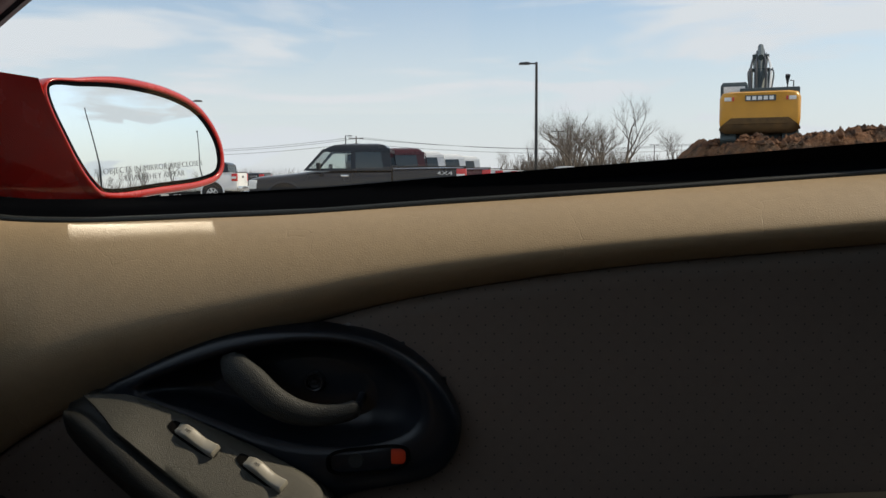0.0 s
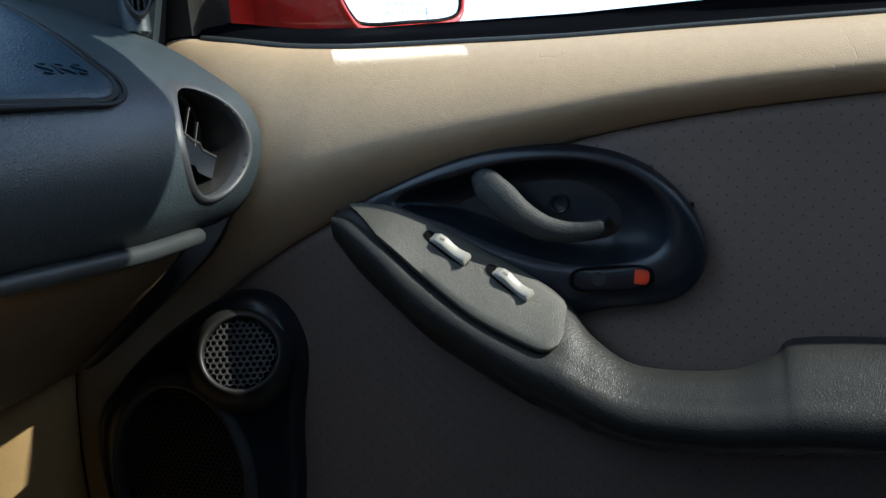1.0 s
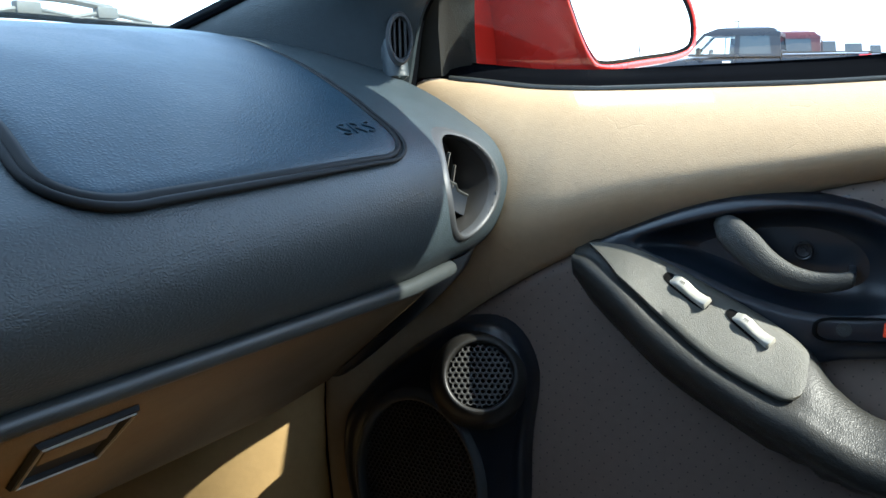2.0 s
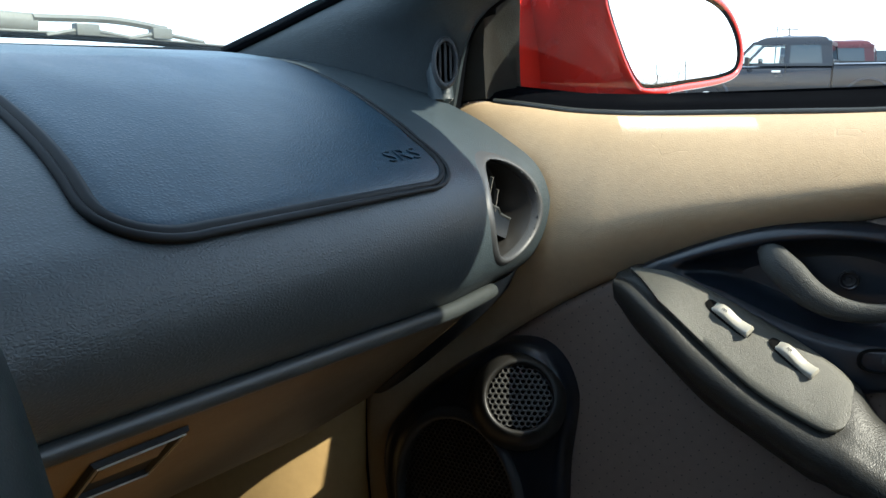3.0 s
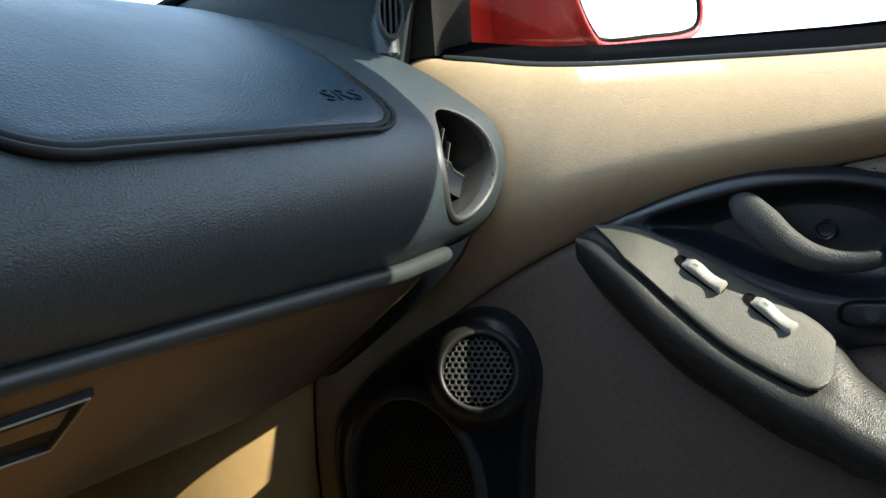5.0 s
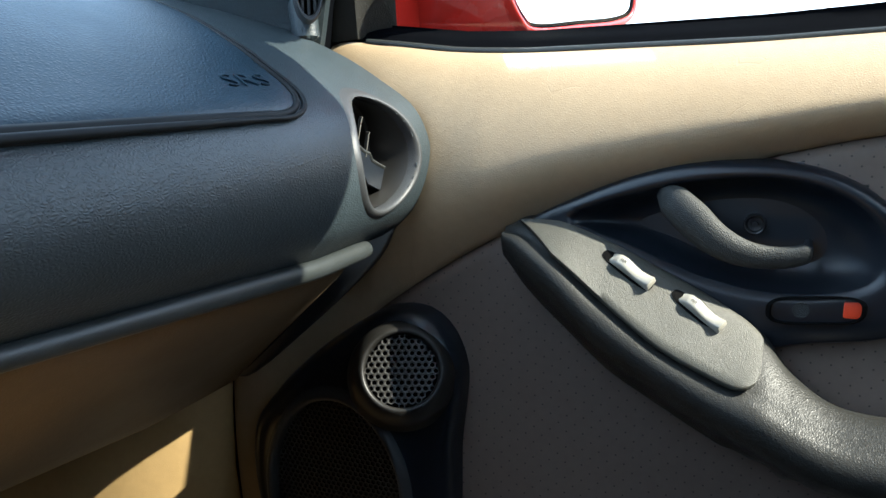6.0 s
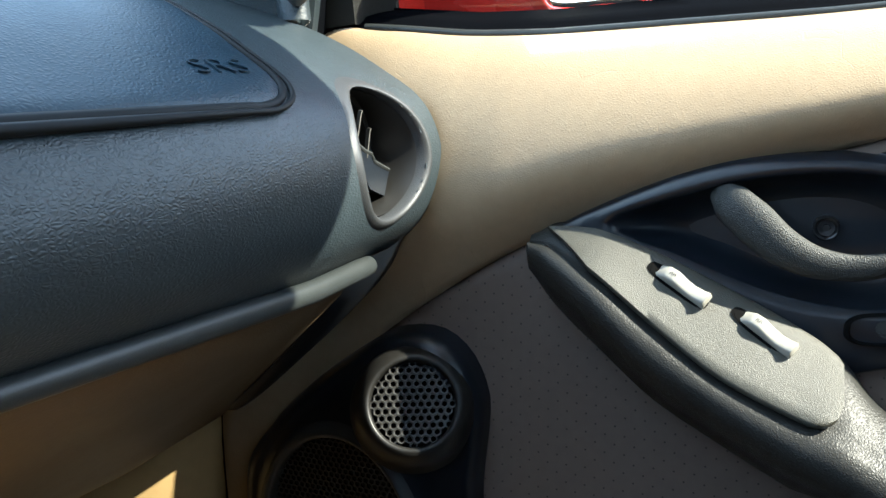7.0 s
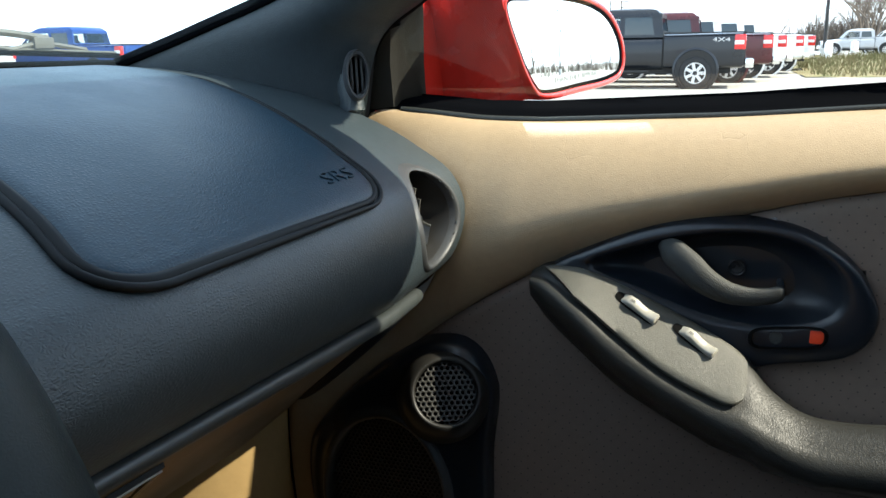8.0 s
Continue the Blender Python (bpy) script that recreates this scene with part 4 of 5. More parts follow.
front_x = [p.x for p in curve if p.x > -0.43][::-1]
def vent_row(rr, dx):
    """A ring round the vent's opening, dx in front of the pad's face."""
    row_ = []
    for k in range(96):
        a = 2 * math.pi * k / 96
        y, z = VY + VA * rr * math.cos(a), VZ + VB * rr * math.sin(a)
        row_.append(Vector((float(np.interp(z, front_z, front_x)) + dx, y, z)))
    return row_


lip_rows = [vent_row(rr, dx) for rr, dx in ((1.20, -0.0015), (1.15, 0.0008), (1.10, 0.0020), (1.055, 0.0022), (1.02, 0.0008), (1.0, -0.0020), (0.99, -0.0060), (0.985, -0.0090))]
vent = part("vent_ring", Shape().rows(lip_rows, closed=True), DARK, dash, "charcoal ring of the side air vent", sharp=80)
part("vent_barrel", Shape().rows([vent_row(rr, dx) for rr, dx in ((0.985, -0.0078), (0.965, -0.0070), (0.955, -0.0085), (0.95, -0.020), (0.93, -0.042), (0.92, -0.056))], closed=True), BARREL, vent, "smooth charcoal barrel of the vent", sharp=80)
part("vent_bezel", Shape().ring((-0.398, VY, VZ), (1, 0, 0), [(0.0400, -0.012), (0.0400, 0.004), (0.0385, 0.0060), (0.0365, 0.004), (0.0355, -0.012)], 48, a=1.06), BARREL, vent)
part("vent_back", Shape().ring((-0.415, VY, VZ), (1, 0, 0), [(0.052, 0.0), (0.01, 0.0)], 40, cap=True), CLOTH, vent)
for y0, z0, y1, z1 in ((0.551, 0.900, 0.5600, 0.9240), (0.566, 0.894, 0.5710, 0.9122)):
    part("vent_fin", Shape().rows([[Vector((x, y + k, z)) for x, k in ((-0.379, 0.0035), (-0.3745, -0.0004), (-0.3745, 0.0006), (-0.379, 0.0045))] for y, z in ((y0, z0), (y1, z1 - 0.002), (y1 + 0.0015, z1))], closed=True, cap=True), SILVER, vent, "thin pale vertical vent fin")
edge_line = [(0.536, 0.914), (0.5515, 0.906), (0.564, 0.8997), (0.573, 0.897), (0.577, 0.8916), (0.589, 0.887), (0.598, 0.884)]
blade = [[Vector((-0.392, y + 0.012, z)), Vector((-0.376, y, z)), Vector((-0.375, y, z - 0.002)), Vector((-0.376, y - 0.006, z - 0.018)), Vector((-0.392, y + 0.004, z - 0.018))] for y, z in edge_line]
vane = part("vent_blade", Shape().rows(blade, closed=True, cap=True), BLACK, vent, "turned black vent blade", sharp=30)
part("blade_edge", Shape().tube([(-0.3752, y, z - 0.0010) for y, z in edge_line], 0.0013, 6), HANDLE, vane, "thin grey edge along the blade")

# trim strip under the pad
strip_path = [Vector((-0.381 - 0.075 * max(0.0, 0.50 - y), y, 0.8215 + 0.045 * max(0.0, 0.50 - y))) for y in np.linspace(0.02, 0.574, 40)]
strip_path.append(Vector((-0.385, 0.581, 0.821)))
part("trim_strip", Shape().tube(strip_path, [0.0058 + 0.0014 * i / 38 for i in range(39)] + [0.0066, 0.003], 14, flat=0.95), STRIP, dash, "slate rounded strip over the glovebox", sharp=80)

# glovebox and lower panel
LOW = [(-0.392, 0.812), (-0.402, 0.800), (-0.4375, 0.769), (-0.480, 0.7315), (-0.524, 0.692), (-0.534, 0.681), (-0.546, 0.676), (-0.60, 0.674)]


def low_point(y, k, lift=0.0):
    x, z = LOW[k]
    d = 0.075 * max(0.0, 0.50 - y)
    return Vector((x - d + lift * 0.74, y, z + 0.045 * max(0.0, 0.50 - y) - lift * 0.67))


LOW_END = (0.570, 0.577, 0.590, 0.603, 0.612, 0.614, 0.614, 0.614)
rows = [[low_point(f * LOW_END[k], k) for k in range(8)] for f in np.linspace(0.0, 0.992, 32)]
rows.append([low_point(LOW_END[k], k) + Vector((-0.004, 0, 0.0)) for k in range(8)])
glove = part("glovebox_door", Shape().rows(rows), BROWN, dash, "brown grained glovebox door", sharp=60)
end_a = spline([(-0.384, 0.574, 0.826), (-0.405, 0.5770, 0.800), (-0.451, 0.5945, 0.757), (-0.528, 0.6125, 0.689), (-0.539, 0.6145, 0.691), (-0.56, 0.6145, 0.76)], 24)
end_b = spline([(-0.384, 0.664, 0.838), (-0.398, 0.652, 0.806), (-0.438, 0.630, 0.760), (-0.508, 0.624, 0.699), (-0.527, 0.626, 0.700), (-0.56, 0.626, 0.76)], 24)
part("lower_end", Shape().rows([[p.lerp(q, v) + Vector((0.55, 0, -0.6)) * (0.006 * math.sin(math.pi * v)) for v in (0, 0.15, 0.35, 0.6, 0.85, 1.0)] + [q + Vector((-0.02, 0.004, 0.02))] for p, q in zip(end_a, end_b)]), BLACK, dash, "black end of the dash under the vent", sharp=80)
part("underside", Shape().rows([[Vector((-0.60, y, 0.674)) for y in (0.0, 0.56)], [Vector((-0.90, y, 0.655)) for y in (0.0, 0.56)]]), BLACK, dash)
# latch


def latch_at(y, t, lift):
    """On the glovebox face: t runs down from the strip."""
    a, b = low_point(y, 1), low_point(y, 4)
    n = Vector((0.68, 0, -0.73))
    return a.lerp(b, t) + n * (lift + 0.0026)


para = [(0.200, 0.36), (0.190, 0.03), (0.248, 0.01), (0.256, 0.38)]
cy, ct = sum(p[0] for p in para) / 4, sum(p[1] for p in para) / 4


def loop(scale, lift):
    pts = []
    for i in range(4):
        (y0, t0), (y1, t1) = para[i], para[(i + 1) % 4]
        for j in range(6):
            f = j / 6
            y, t = y0 + (y1 - y0) * f, t0 + (t1 - t0) * f
            pts.append(latch_at(cy + (y - cy) * scale, ct + (t - ct) * scale, lift))
    return pts


latch = part("latch", Shape().rows([loop(1.06, -0.002), loop(1.035, 0.0010), loop(0.92, 0.0014), loop(0.90, 0.0010), loop(0.88, -0.0016)], closed=True, cap=True), LATCH, glove, "black glovebox latch surround", sharp=40)
part("latch_edge", Shape().rows([loop(0.972, 0.0010), loop(0.972, 0.0024), loop(0.957, 0.0024), loop(0.957, 0.0010)], closed=True), SWITCH, latch, "thin bright edge line")
pad = [latch_at(0.2010, 0.195, 0.0010), latch_at(0.1985, 0.095, 0.0002), latch_at(0.2420, 0.080, 0.0002), latch_at(0.2450, 0.195, 0.0010)]
part("latch_paddle", Shape().rows([pad, [p + Vector((-0.006, 0, 0.004)) for p in pad]], closed=True, cap=True), BROWN, latch, "brown finger paddle", bevel=0.0008)
# centre wing beside the glovebox
core = spline([(-0.46, 0.016, 1.02), (-0.385, 0.028, 0.975), (-0.340, 0.035, 0.90), (-0.298, 0.030, 0.80), (-0.262, 0.023, 0.70), (-0.240, 0.018, 0.58)], 40)
part("centre_wing", Shape().tube(core, [0.030 + 0.024 * min(1.0, i / 8) - 0.008 * max(0.0, (i - 14) / 25) for i in range(40)], 20, flat=0.95, up=(0, 1, 0)), WING, dash, "dark slate padded side of the centre stack", sharp=80)
part("centre_stack", Shape().box((-0.42, -0.12, 0.68), (0.22, 0.26, 0.56)), BLACK, dash, bevel=0.02)

# small window vent on the corner of the dash
dv = thing("demister_vent", (-0.465, 0.640, 0.985), "small dark oval demister vent on a stalk", "air vent")
DN, DC = Vector((0.66, -0.74, 0.10)).normalized(), Vector((-0.456, 0.627, 1.020))
part("stalk", Shape().tube([(-0.470, 0.643, 0.965), (-0.469, 0.642, 0.985), (-0.474, 0.646, 1.010), (-0.474, 0.650, 1.04)], [0.0130, 0.0120, 0.0130, 0.014], 16), DASH, dv, "dark slate stalk", sharp=80)
part("bezel", Shape().ring(DC, DN, [(0.0225, -0.008), (0.0225, -0.001), (0.0205, 0.0025), (0.0180, 0.0022), (0.0170, -0.001), (0.0168, -0.008)], 40, a=0.54, b=1.08), DARK, dv, "dark oval rim", sharp=60)
part("core", Shape().ring(DC, DN, [(0.0172, -0.007), (0.002, -0.007)], 30, a=0.54, b=1.08, cap=True), CLOTH, dv)
side_ = Vector((0, 0, 1)).cross(DN).normalized()
over_ = DN.cross(side_)
for f in (-0.55, 0.0, 0.55):
    h = 0.0178 * math.sqrt(1 - f * f) * 1.02
    c0 = DC + side_ * (f * 0.0094) - DN * 0.002
    part("slat", Shape().tube([c0 - over_ * h, c0 + over_ * h], 0.0013, 6), DARK, dv)

# ---- outside mirror ----
mir = thing("side_mirror", (-0.42, 0.74, 0.99), "red painted side mirror with convex glass", "side mirror")
MN = Vector((0.90, -0.436, 0.034)).normalized()
MC = Vector((-0.2816, 0.810, 1.048))
MU = Vector((0, 0, 1)).cross(MN).normalized()
MV = MN.cross(MU)
GL = [(-0.132, 0.037), (-0.090, 0.044), (-0.030, 0.0455), (0.032, 0.040), (0.078, 0.026), (0.108, -0.002), (0.110, -0.030), (0.078, -0.041), (0.010, -0.047), (-0.060, -0.052), (-0.084, -0.044), (-0.110, -0.012)]
g2 = spline([(a * 0.84, b, 0) for a, b in GL], 88, True)


def mirror_ring(scale, depth):
    return [MC + MU * (p.x * scale + 0.0) + MV * (p.y * scale) - MN * (depth + 0.30 * ((p.x * scale) ** 2 + (p.y * scale) ** 2 - 0.0095)) for p in g2]


def grown(ext, depth, lean=0.0):
    out = []
    for i, p in enumerate(g2):
        t = (g2[(i + 1) % 88] - g2[i - 1]).normalized()
        n = Vector((t.y, -t.x, 0))
        if n.dot(Vector((p.x - 0.0, p.y, 0))) < 0:
            n = -n
        slim = 0.40 + 0.60 * min(1.0, max(0.0, (p.x + 0.095) / 0.06))
        q = p + n * (ext * slim if ext > 0 else ext)
        out.append(MC + MU * q.x + MV * q.y - MN * (depth + 0.30 * (p.x ** 2 + p.y ** 2 - 0.0095)) + Vector((-lean, 0, 0)))
    return out


part("glass", Shape().rows([mirror_ring(k, 0.0) for k in (1.0, 0.8, 0.6, 0.4, 0.2, 0.0005)], closed=True), MIRROR, mir, "convex mirror glass", sharp=180)
house = [grown(0.0003, 0.010), grown(0.0008, -0.0012), grown(0.002, -0.0024), grown(0.0050, -0.0024), grown(0.0075, -0.0002), grown(0.0090, 0.010), grown(0.009, 0.035), grown(0.0, 0.060), grown(-0.02, 0.078), grown(-0.040, 0.088)]
part("housing", Shape().rows(house, closed=True, cap=True), RED, mir, "red painted mirror shell", sharp=80)
seat_rows = []
for ext, up_by in ((0.0012, -0.003), (0.0010, 0.0009), (-0.0030, 0.0009), (-0.0033, -0.0005)):
    seat_rows.append(grown(ext, -up_by))
part("glass_seat", Shape().rows(seat_rows, closed=True), RUBBER, mir)
def rim_at(u, v, depth=-0.0015):
    """A point by the inner edge of the glass, u across and v up from its middle."""
    return MC + MU * u + MV * v - MN * (depth + 0.30 * (u * u + v * v - 0.0095))


arm_rows = [[Vector(p) for p in r] for r in (
    [(-0.426, 0.730, 0.980), (-0.426, 0.724, 1.03), (-0.427, 0.712, 1.085), (-0.430, 0.708, 1.102), (-0.450, 0.72, 1.08), (-0.460, 0.735, 0.99)],
    [(-0.412, 0.757, 0.980), (-0.414, 0.751, 1.03), (-0.420, 0.740, 1.085), (-0.426, 0.738, 1.104), (-0.450, 0.760, 1.09), (-0.455, 0.765, 0.99)],
    [(-0.362, 0.741, 0.983), (-0.368, 0.734, 1.03), (-0.380, 0.722, 1.085), (-0.386, 0.722, 1.101), (-0.42, 0.77, 1.095), (-0.42, 0.77, 0.99)],
    [rim_at(-0.0560, -0.0560), rim_at(-0.0960, -0.0130), rim_at(-0.1150, 0.0330), rim_at(-0.1180, 0.0440), rim_at(-0.095, 0.046, 0.06), rim_at(-0.050, -0.052, 0.06)])]
part("mount", Shape().rows(arm_rows, closed=True, cap=True), RED, mir, "red painted mirror foot", sharp=45)
ETCH = material("etched lettering", (0.07, 0.075, 0.075), 0.8, vary=0.02)
for line, u, v in (("OBJECTS IN MIRROR ARE CLOSER", 0.004, -0.0290), ("THAN THEY APPEAR", 0.002, -0.0375)):
    r2 = u * u + v * v
    words = basis(MC + MU * u + MV * v + MN * (0.00022 - 0.30 * (r2 - 0.0095)), MU + MV * 0.076, MN + MU * 0.60 * u + MV * 0.60 * v)
    letters = text_shape(line, 0.0080, words @ Matrix.Diagonal((1.06, 1, 1, 1)), 0.00003, 0.00018)
    flat = [Vector(p) - MC for p in letters.v]
    letters.v = [tuple(MC + MU * q.dot(MU) + MV * q.dot(MV) + MN * (q.dot(MN) + 0.30 * (r2 - 0.0095) + 0.60 * (u * (q.dot(MU) - u) + v * (q.dot(MV) - v)) - 0.30 * (q.dot(MU) ** 2 + q.dot(MV) ** 2 - 0.0095))) for q in flat]
    part("etched_words", letters, ETCH, mir, "etched warning words")

# ---- wiper and cowl ----
wip = thing("wiper", (-0.88, 0.45, 1.035), "weathered silver windscreen wiper with arm and blade", "wiper")
arm_w = [(-0.90, 0.25, 1.055), (-0.88, 0.40, 1.062), (-0.87, 0.505, 1.060)]
part("arm", Shape().tube(arm_w, [0.012, 0.012, 0.010], 8, flat=0.35), SILVER, wip)
part("rivet", Shape().tube([(-0.875, 0.42, 1.060), (-0.862, 0.42, 1.060)], 0.006, 12), DARK, wip)
part("rivet", Shape().tube([(-0.875, 0.455, 1.060), (-0.860, 0.455, 1.060)], 0.005, 12), SILVER, wip)
part("bridge", Shape().tube(spline([(-0.87, 0.50, 1.066), (-0.868, 0.60, 1.068), (-0.865, 0.675, 1.061)], 16), 0.0045, 6), SILVER, wip)
for y0 in (0.56, 0.665):
    part("clip", Shape().box((-0.864, y0, 1.056), (0.010, 0.030, 0.013)), SILVER, wip, bevel=0.002)
    part("claw", Shape().tube(spline([(-0.864, y0 - 0.05, 1.048), (-0.864, y0, 1.055), (-0.864, y0 + 0.07, 1.048)], 12), 0.003, 6), SILVER, wip)
part("blade", Shape().tube(spline([(-0.866, 0.30, 1.046), (-0.864, 0.55, 1.047), (-0.862, 0.79, 1.040)], 24), 0.0035, 6), RUBBER, wip, "black rubber wiper blade")
part("spine", Shape().tube(spline([(-0.866, 0.34, 1.051), (-0.864, 0.55, 1.051), (-0.862, 0.785, 1.044)], 24), 0.0018, 6), SILVER, wip)
solo("cowl", Shape().rows([[Vector((-0.845, y, 1.030)), Vector((-0.90, y, 1.026)), Vector((-1.02, y, 1.012)), Vector((-1.05, y, 0.95))] for y in np.linspace(-0.72, 0.72, 6)]), BLACK, "black plastic cowl under the wipers", "cowl", kind="structure")
solo("bonnet", Shape().rows([[Vector((x, y, 1.01 - 0.02 * (abs(y) / 0.7) ** 3 - 0.12 * ((-1.04 - x) / 1.0) ** 2)) for y in np.linspace(-0.75, 0.75, 9)] for x in np.linspace(-1.04, -2.0, 8)]), RED, "red painted bonnet of the car", "bonnet", kind="structure")

# ---- outside: the lot ----
PAVING = material("pale weathered lot paving", (0.30, 0.29, 0.27), 0.9, grain="clod", scale=30, bump=0.4, depth=0.004, vary=0.2, vary_scale=0.6)
solo("ground", Shape().rows([[Vector((x, y, GROUND)) for x in (-1500, -60, -10, 10, 60, 1500)] for y in (-1500, -60, -10, 10, 60, 1500)]), PAVING, "pale weathered paving of the car lot", "ground", kind="structure")
DRY = material("dry winter grass", (0.22, 0.18, 0.09), 0.95, grain="clod", scale=9, bump=0.9, depth=0.05, vary=0.35, vary_scale=1.2, tint=(0.13, 0.13, 0.05))
SOIL = material("red-brown dug soil", (0.205, 0.088, 0.036), 0.95, grain="clod", scale=5, bump=1.0, depth=0.20, vary=0.5, vary_scale=1.8, tint=(0.060, 0.033, 0.020))
YELLOW = material("yellow machine paint", (0.60, 0.29, 0.028), 0.38, vary=0.14, vary_scale=2.0, grain="cast", scale=20, bump=0.1, depth=0.002)
MACHINE = material("dark machine steel", (0.055, 0.075, 0.078), 0.5, metal=0.2, vary=0.2, vary_scale=4)
BARK = material("grey-brown bark", (0.13, 0.105, 0.085), 0.95, grain="streak", scale=40, bump=0.6, depth=0.01, vary=0.2, per_object=0.2)
POLE = material("dark bronze pole paint", (0.018, 0.018, 0.02), 0.45, vary=0.08)
WOOD_POLE = material("weathered pole timber", (0.12, 0.10, 0.085), 0.95, grain="streak", scale=30, bump=0.4)
TYRE = material("black tyre rubber", (0.020, 0.020, 0.021), 0.85, vary=0.15, vary_scale=12)
ALLOY = material("silver alloy", (0.60, 0.60, 0.60), 0.30, metal=0.8)
CHROME = material("chrome", (0.75, 0.75, 0.74), 0.12, metal=1.0)
TINTED = material("tinted car glass", (0.035, 0.045, 0.045), 0.06, spec=0.8, vary=0.02)
LAMP_RED = material("red lamp lens", (0.60, 0.02, 0.02), 0.2, coat=0.5)
LAMP_CLEAR = material("clear lamp lens", (0.75, 0.75, 0.73), 0.15, coat=0.5)
UNDER = material("dark underbody", (0.02, 0.02, 0.02), 0.8)
WHITE_BAR = material("white decal", (0.8, 0.8, 0.8), 0.5)
CONCRETE = material("pale concrete", (0.55, 0.54, 0.51), 0.9, grain="clod", scale=25, bump=0.3)


def paint(name, colour):
    return material(name, colour, 0.32, coat=0.35, spec=0.35, vary=0.08, vary_scale=2.0)


PAINTS = {"slate": paint("dark slate truck paint", (0.010, 0.012, 0.016)), "maroon": paint("maroon truck paint", (0.060, 0.008, 0.011)), "white": paint("white truck paint", (0.78, 0.78, 0.77)), "blue": paint("blue truck paint", (0.012, 0.045, 0.20)), "silver": paint("silver truck paint", (0.42, 0.43, 0.44))}


def outline_loft(stations, n=20, power=5.0):
    """Rounded sections along x: (x, half width, low z, high z)."""
    rows_ = []
    for x, w, z0, z1 in stations:
        c, h = (z0 + z1) / 2, (z1 - z0) / 2
        row = []
        for k in range(n):
            a = 2 * math.pi * (k + 0.5) / n
            ca, sa = math.cos(a), math.sin(a)
            row.append(Vector((x, w * math.copysign(abs(ca) ** (2 / power), ca), c + h * math.copysign(abs(sa) ** (2 / power), sa))))
        rows_.append(row)
    return rows_


def pickup(colour, label, badge=False, group="parked pickup trucks"):
    """A pickup whose nose points to -x and whose tyres stand on z = 0."""
    p = PAINTS[colour]
    t = thing("pickup_truck", (0, 0, 0), label, "pickup truck", group)
    nose = [(-2.90, 0.80, 0.62, 0.98), (-2.86, 0.92, 0.50, 1.08), (-2.60, 0.985, 0.45, 1.14), (-1.95, 1.0, 0.45, 1.19), (-1.35, 1.0, 0.45, 1.26), (-1.1, 1.0, 0.45, 1.30), (0.90, 1.0, 0.45, 1.32)]
    part("cab_body", Shape().rows(outline_loft(nose, 28), closed=True, cap=True), p, t, sharp=50)
    bed = Shape().rows(outline_loft([(0.94, 1.0, 0.50, 1.34), (2.80, 1.0, 0.50, 1.36), (2.86, 0.97, 0.54, 1.34)], 28, 9), closed=True, cap=True)
    part("bed", bed, p, t, sharp=50)
    part("bed_rail", Shape().box((1.89, 0.96, 1.365), (1.9, 0.08, 0.03)).box((1.89, -0.96, 1.365), (1.9, 0.08, 0.03)).box((2.84, 0, 1.365), (0.06, 1.9, 0.03)), UNDER, t)
    levels = [(-0.92, 0.82, 0.86, 1.80), (-0.80, 0.78, 0.83, 1.88), (-0.62, 0.70, 0.79, 1.95), (-0.32, 0.52, 0.70, 1.985)]
    rows_ = []
    for x0, x1, w, z in levels:
        rows_.append([Vector((x0, -w, z)), Vector((x0 - 0.06 * w, 0, z)), Vector((x0, w, z)), Vector((x1, w, z)), Vector((x1 + 0.02, 0, z)), Vector((x1, -w, z))])
    part("cab_roof", Shape().rows(rows_, closed=True, cap=True), p, t, sharp=30, bevel=0.015)
    part("cab_back", Shape().box((0.89, 0, 1.36), (0.06, 1.80, 0.14)).box((0.83, 0, 1.80), (0.06, 1.66, 0.10)), p, t)
    for side in (1, -1):
        def q(x, z):
            w = float(np.interp(z, [1.28, 1.55, 1.80, 1.90], [0.93, 0.90, 0.86, 0.82]))
            return Vector((x, side * (w + 0.006), z))
        posts = [([(-1.42, 1.28), (-1.34, 1.28), (-0.80, 1.86), (-0.92, 1.84)]), ([(-0.17, 1.28), (-0.05, 1.28), (-0.05, 1.86), (-0.17, 1.86)]), ([(0.70, 1.28), (0.92, 1.28), (0.84, 1.86), (0.60, 1.86)]), ([(-1.36, 1.27), (0.92, 1.27), (0.92, 1.335), (-1.36, 1.335)]), ([(-0.92, 1.77), (0.84, 1.77), (0.84, 1.84), (-0.90, 1.84)])]
        for quad in posts:
            a = [q(*c) for c in quad]
            part("window_post", Shape().rows([a, [v + Vector((0, -side * 0.05, 0)) for v in a]], closed=True, cap=True), p, t)
        for quad, stuff in (([(-1.30, 1.33), (-0.84, 1.80), (-0.17, 1.80), (-0.17, 1.33)], GLASS), ([(-0.05, 1.33), (-0.05, 1.80), (0.62, 1.80), (0.72, 1.33)], TINTED)):
            a = [q(*c) + Vector((0, -side * 0.02, 0)) for c in quad]
            part("side_window", Shape().rows([a, [v + Vector((0, -side * 0.008, 0)) for v in a]], closed=True, cap=True), stuff, t, "side window of the cab")
        part("front_seat", Shape().rows([[Vector((x, side * 0.42 + y, z)) for x, y in ((-0.32, -w), (-0.32, w), (-0.16, w), (-0.16, -w))] for z, w in ((1.10, 0.25), (1.40, 0.25), (1.52, 0.20), (1.54, 0.12), (1.72, 0.12))], closed=True, cap=True), UNDER, t, "dark seat back with head rest", bevel=0.02)
        part("side_mirror", Shape().box((-1.00, side * 1.06, 1.38), (0.10, 0.18, 0.20)), UNDER, t, bevel=0.02)
        part("door_handle", Shape().box((-0.32, side * 1.004, 1.14), (0.20, 0.03, 0.05)), CHROME, t, bevel=0.008)
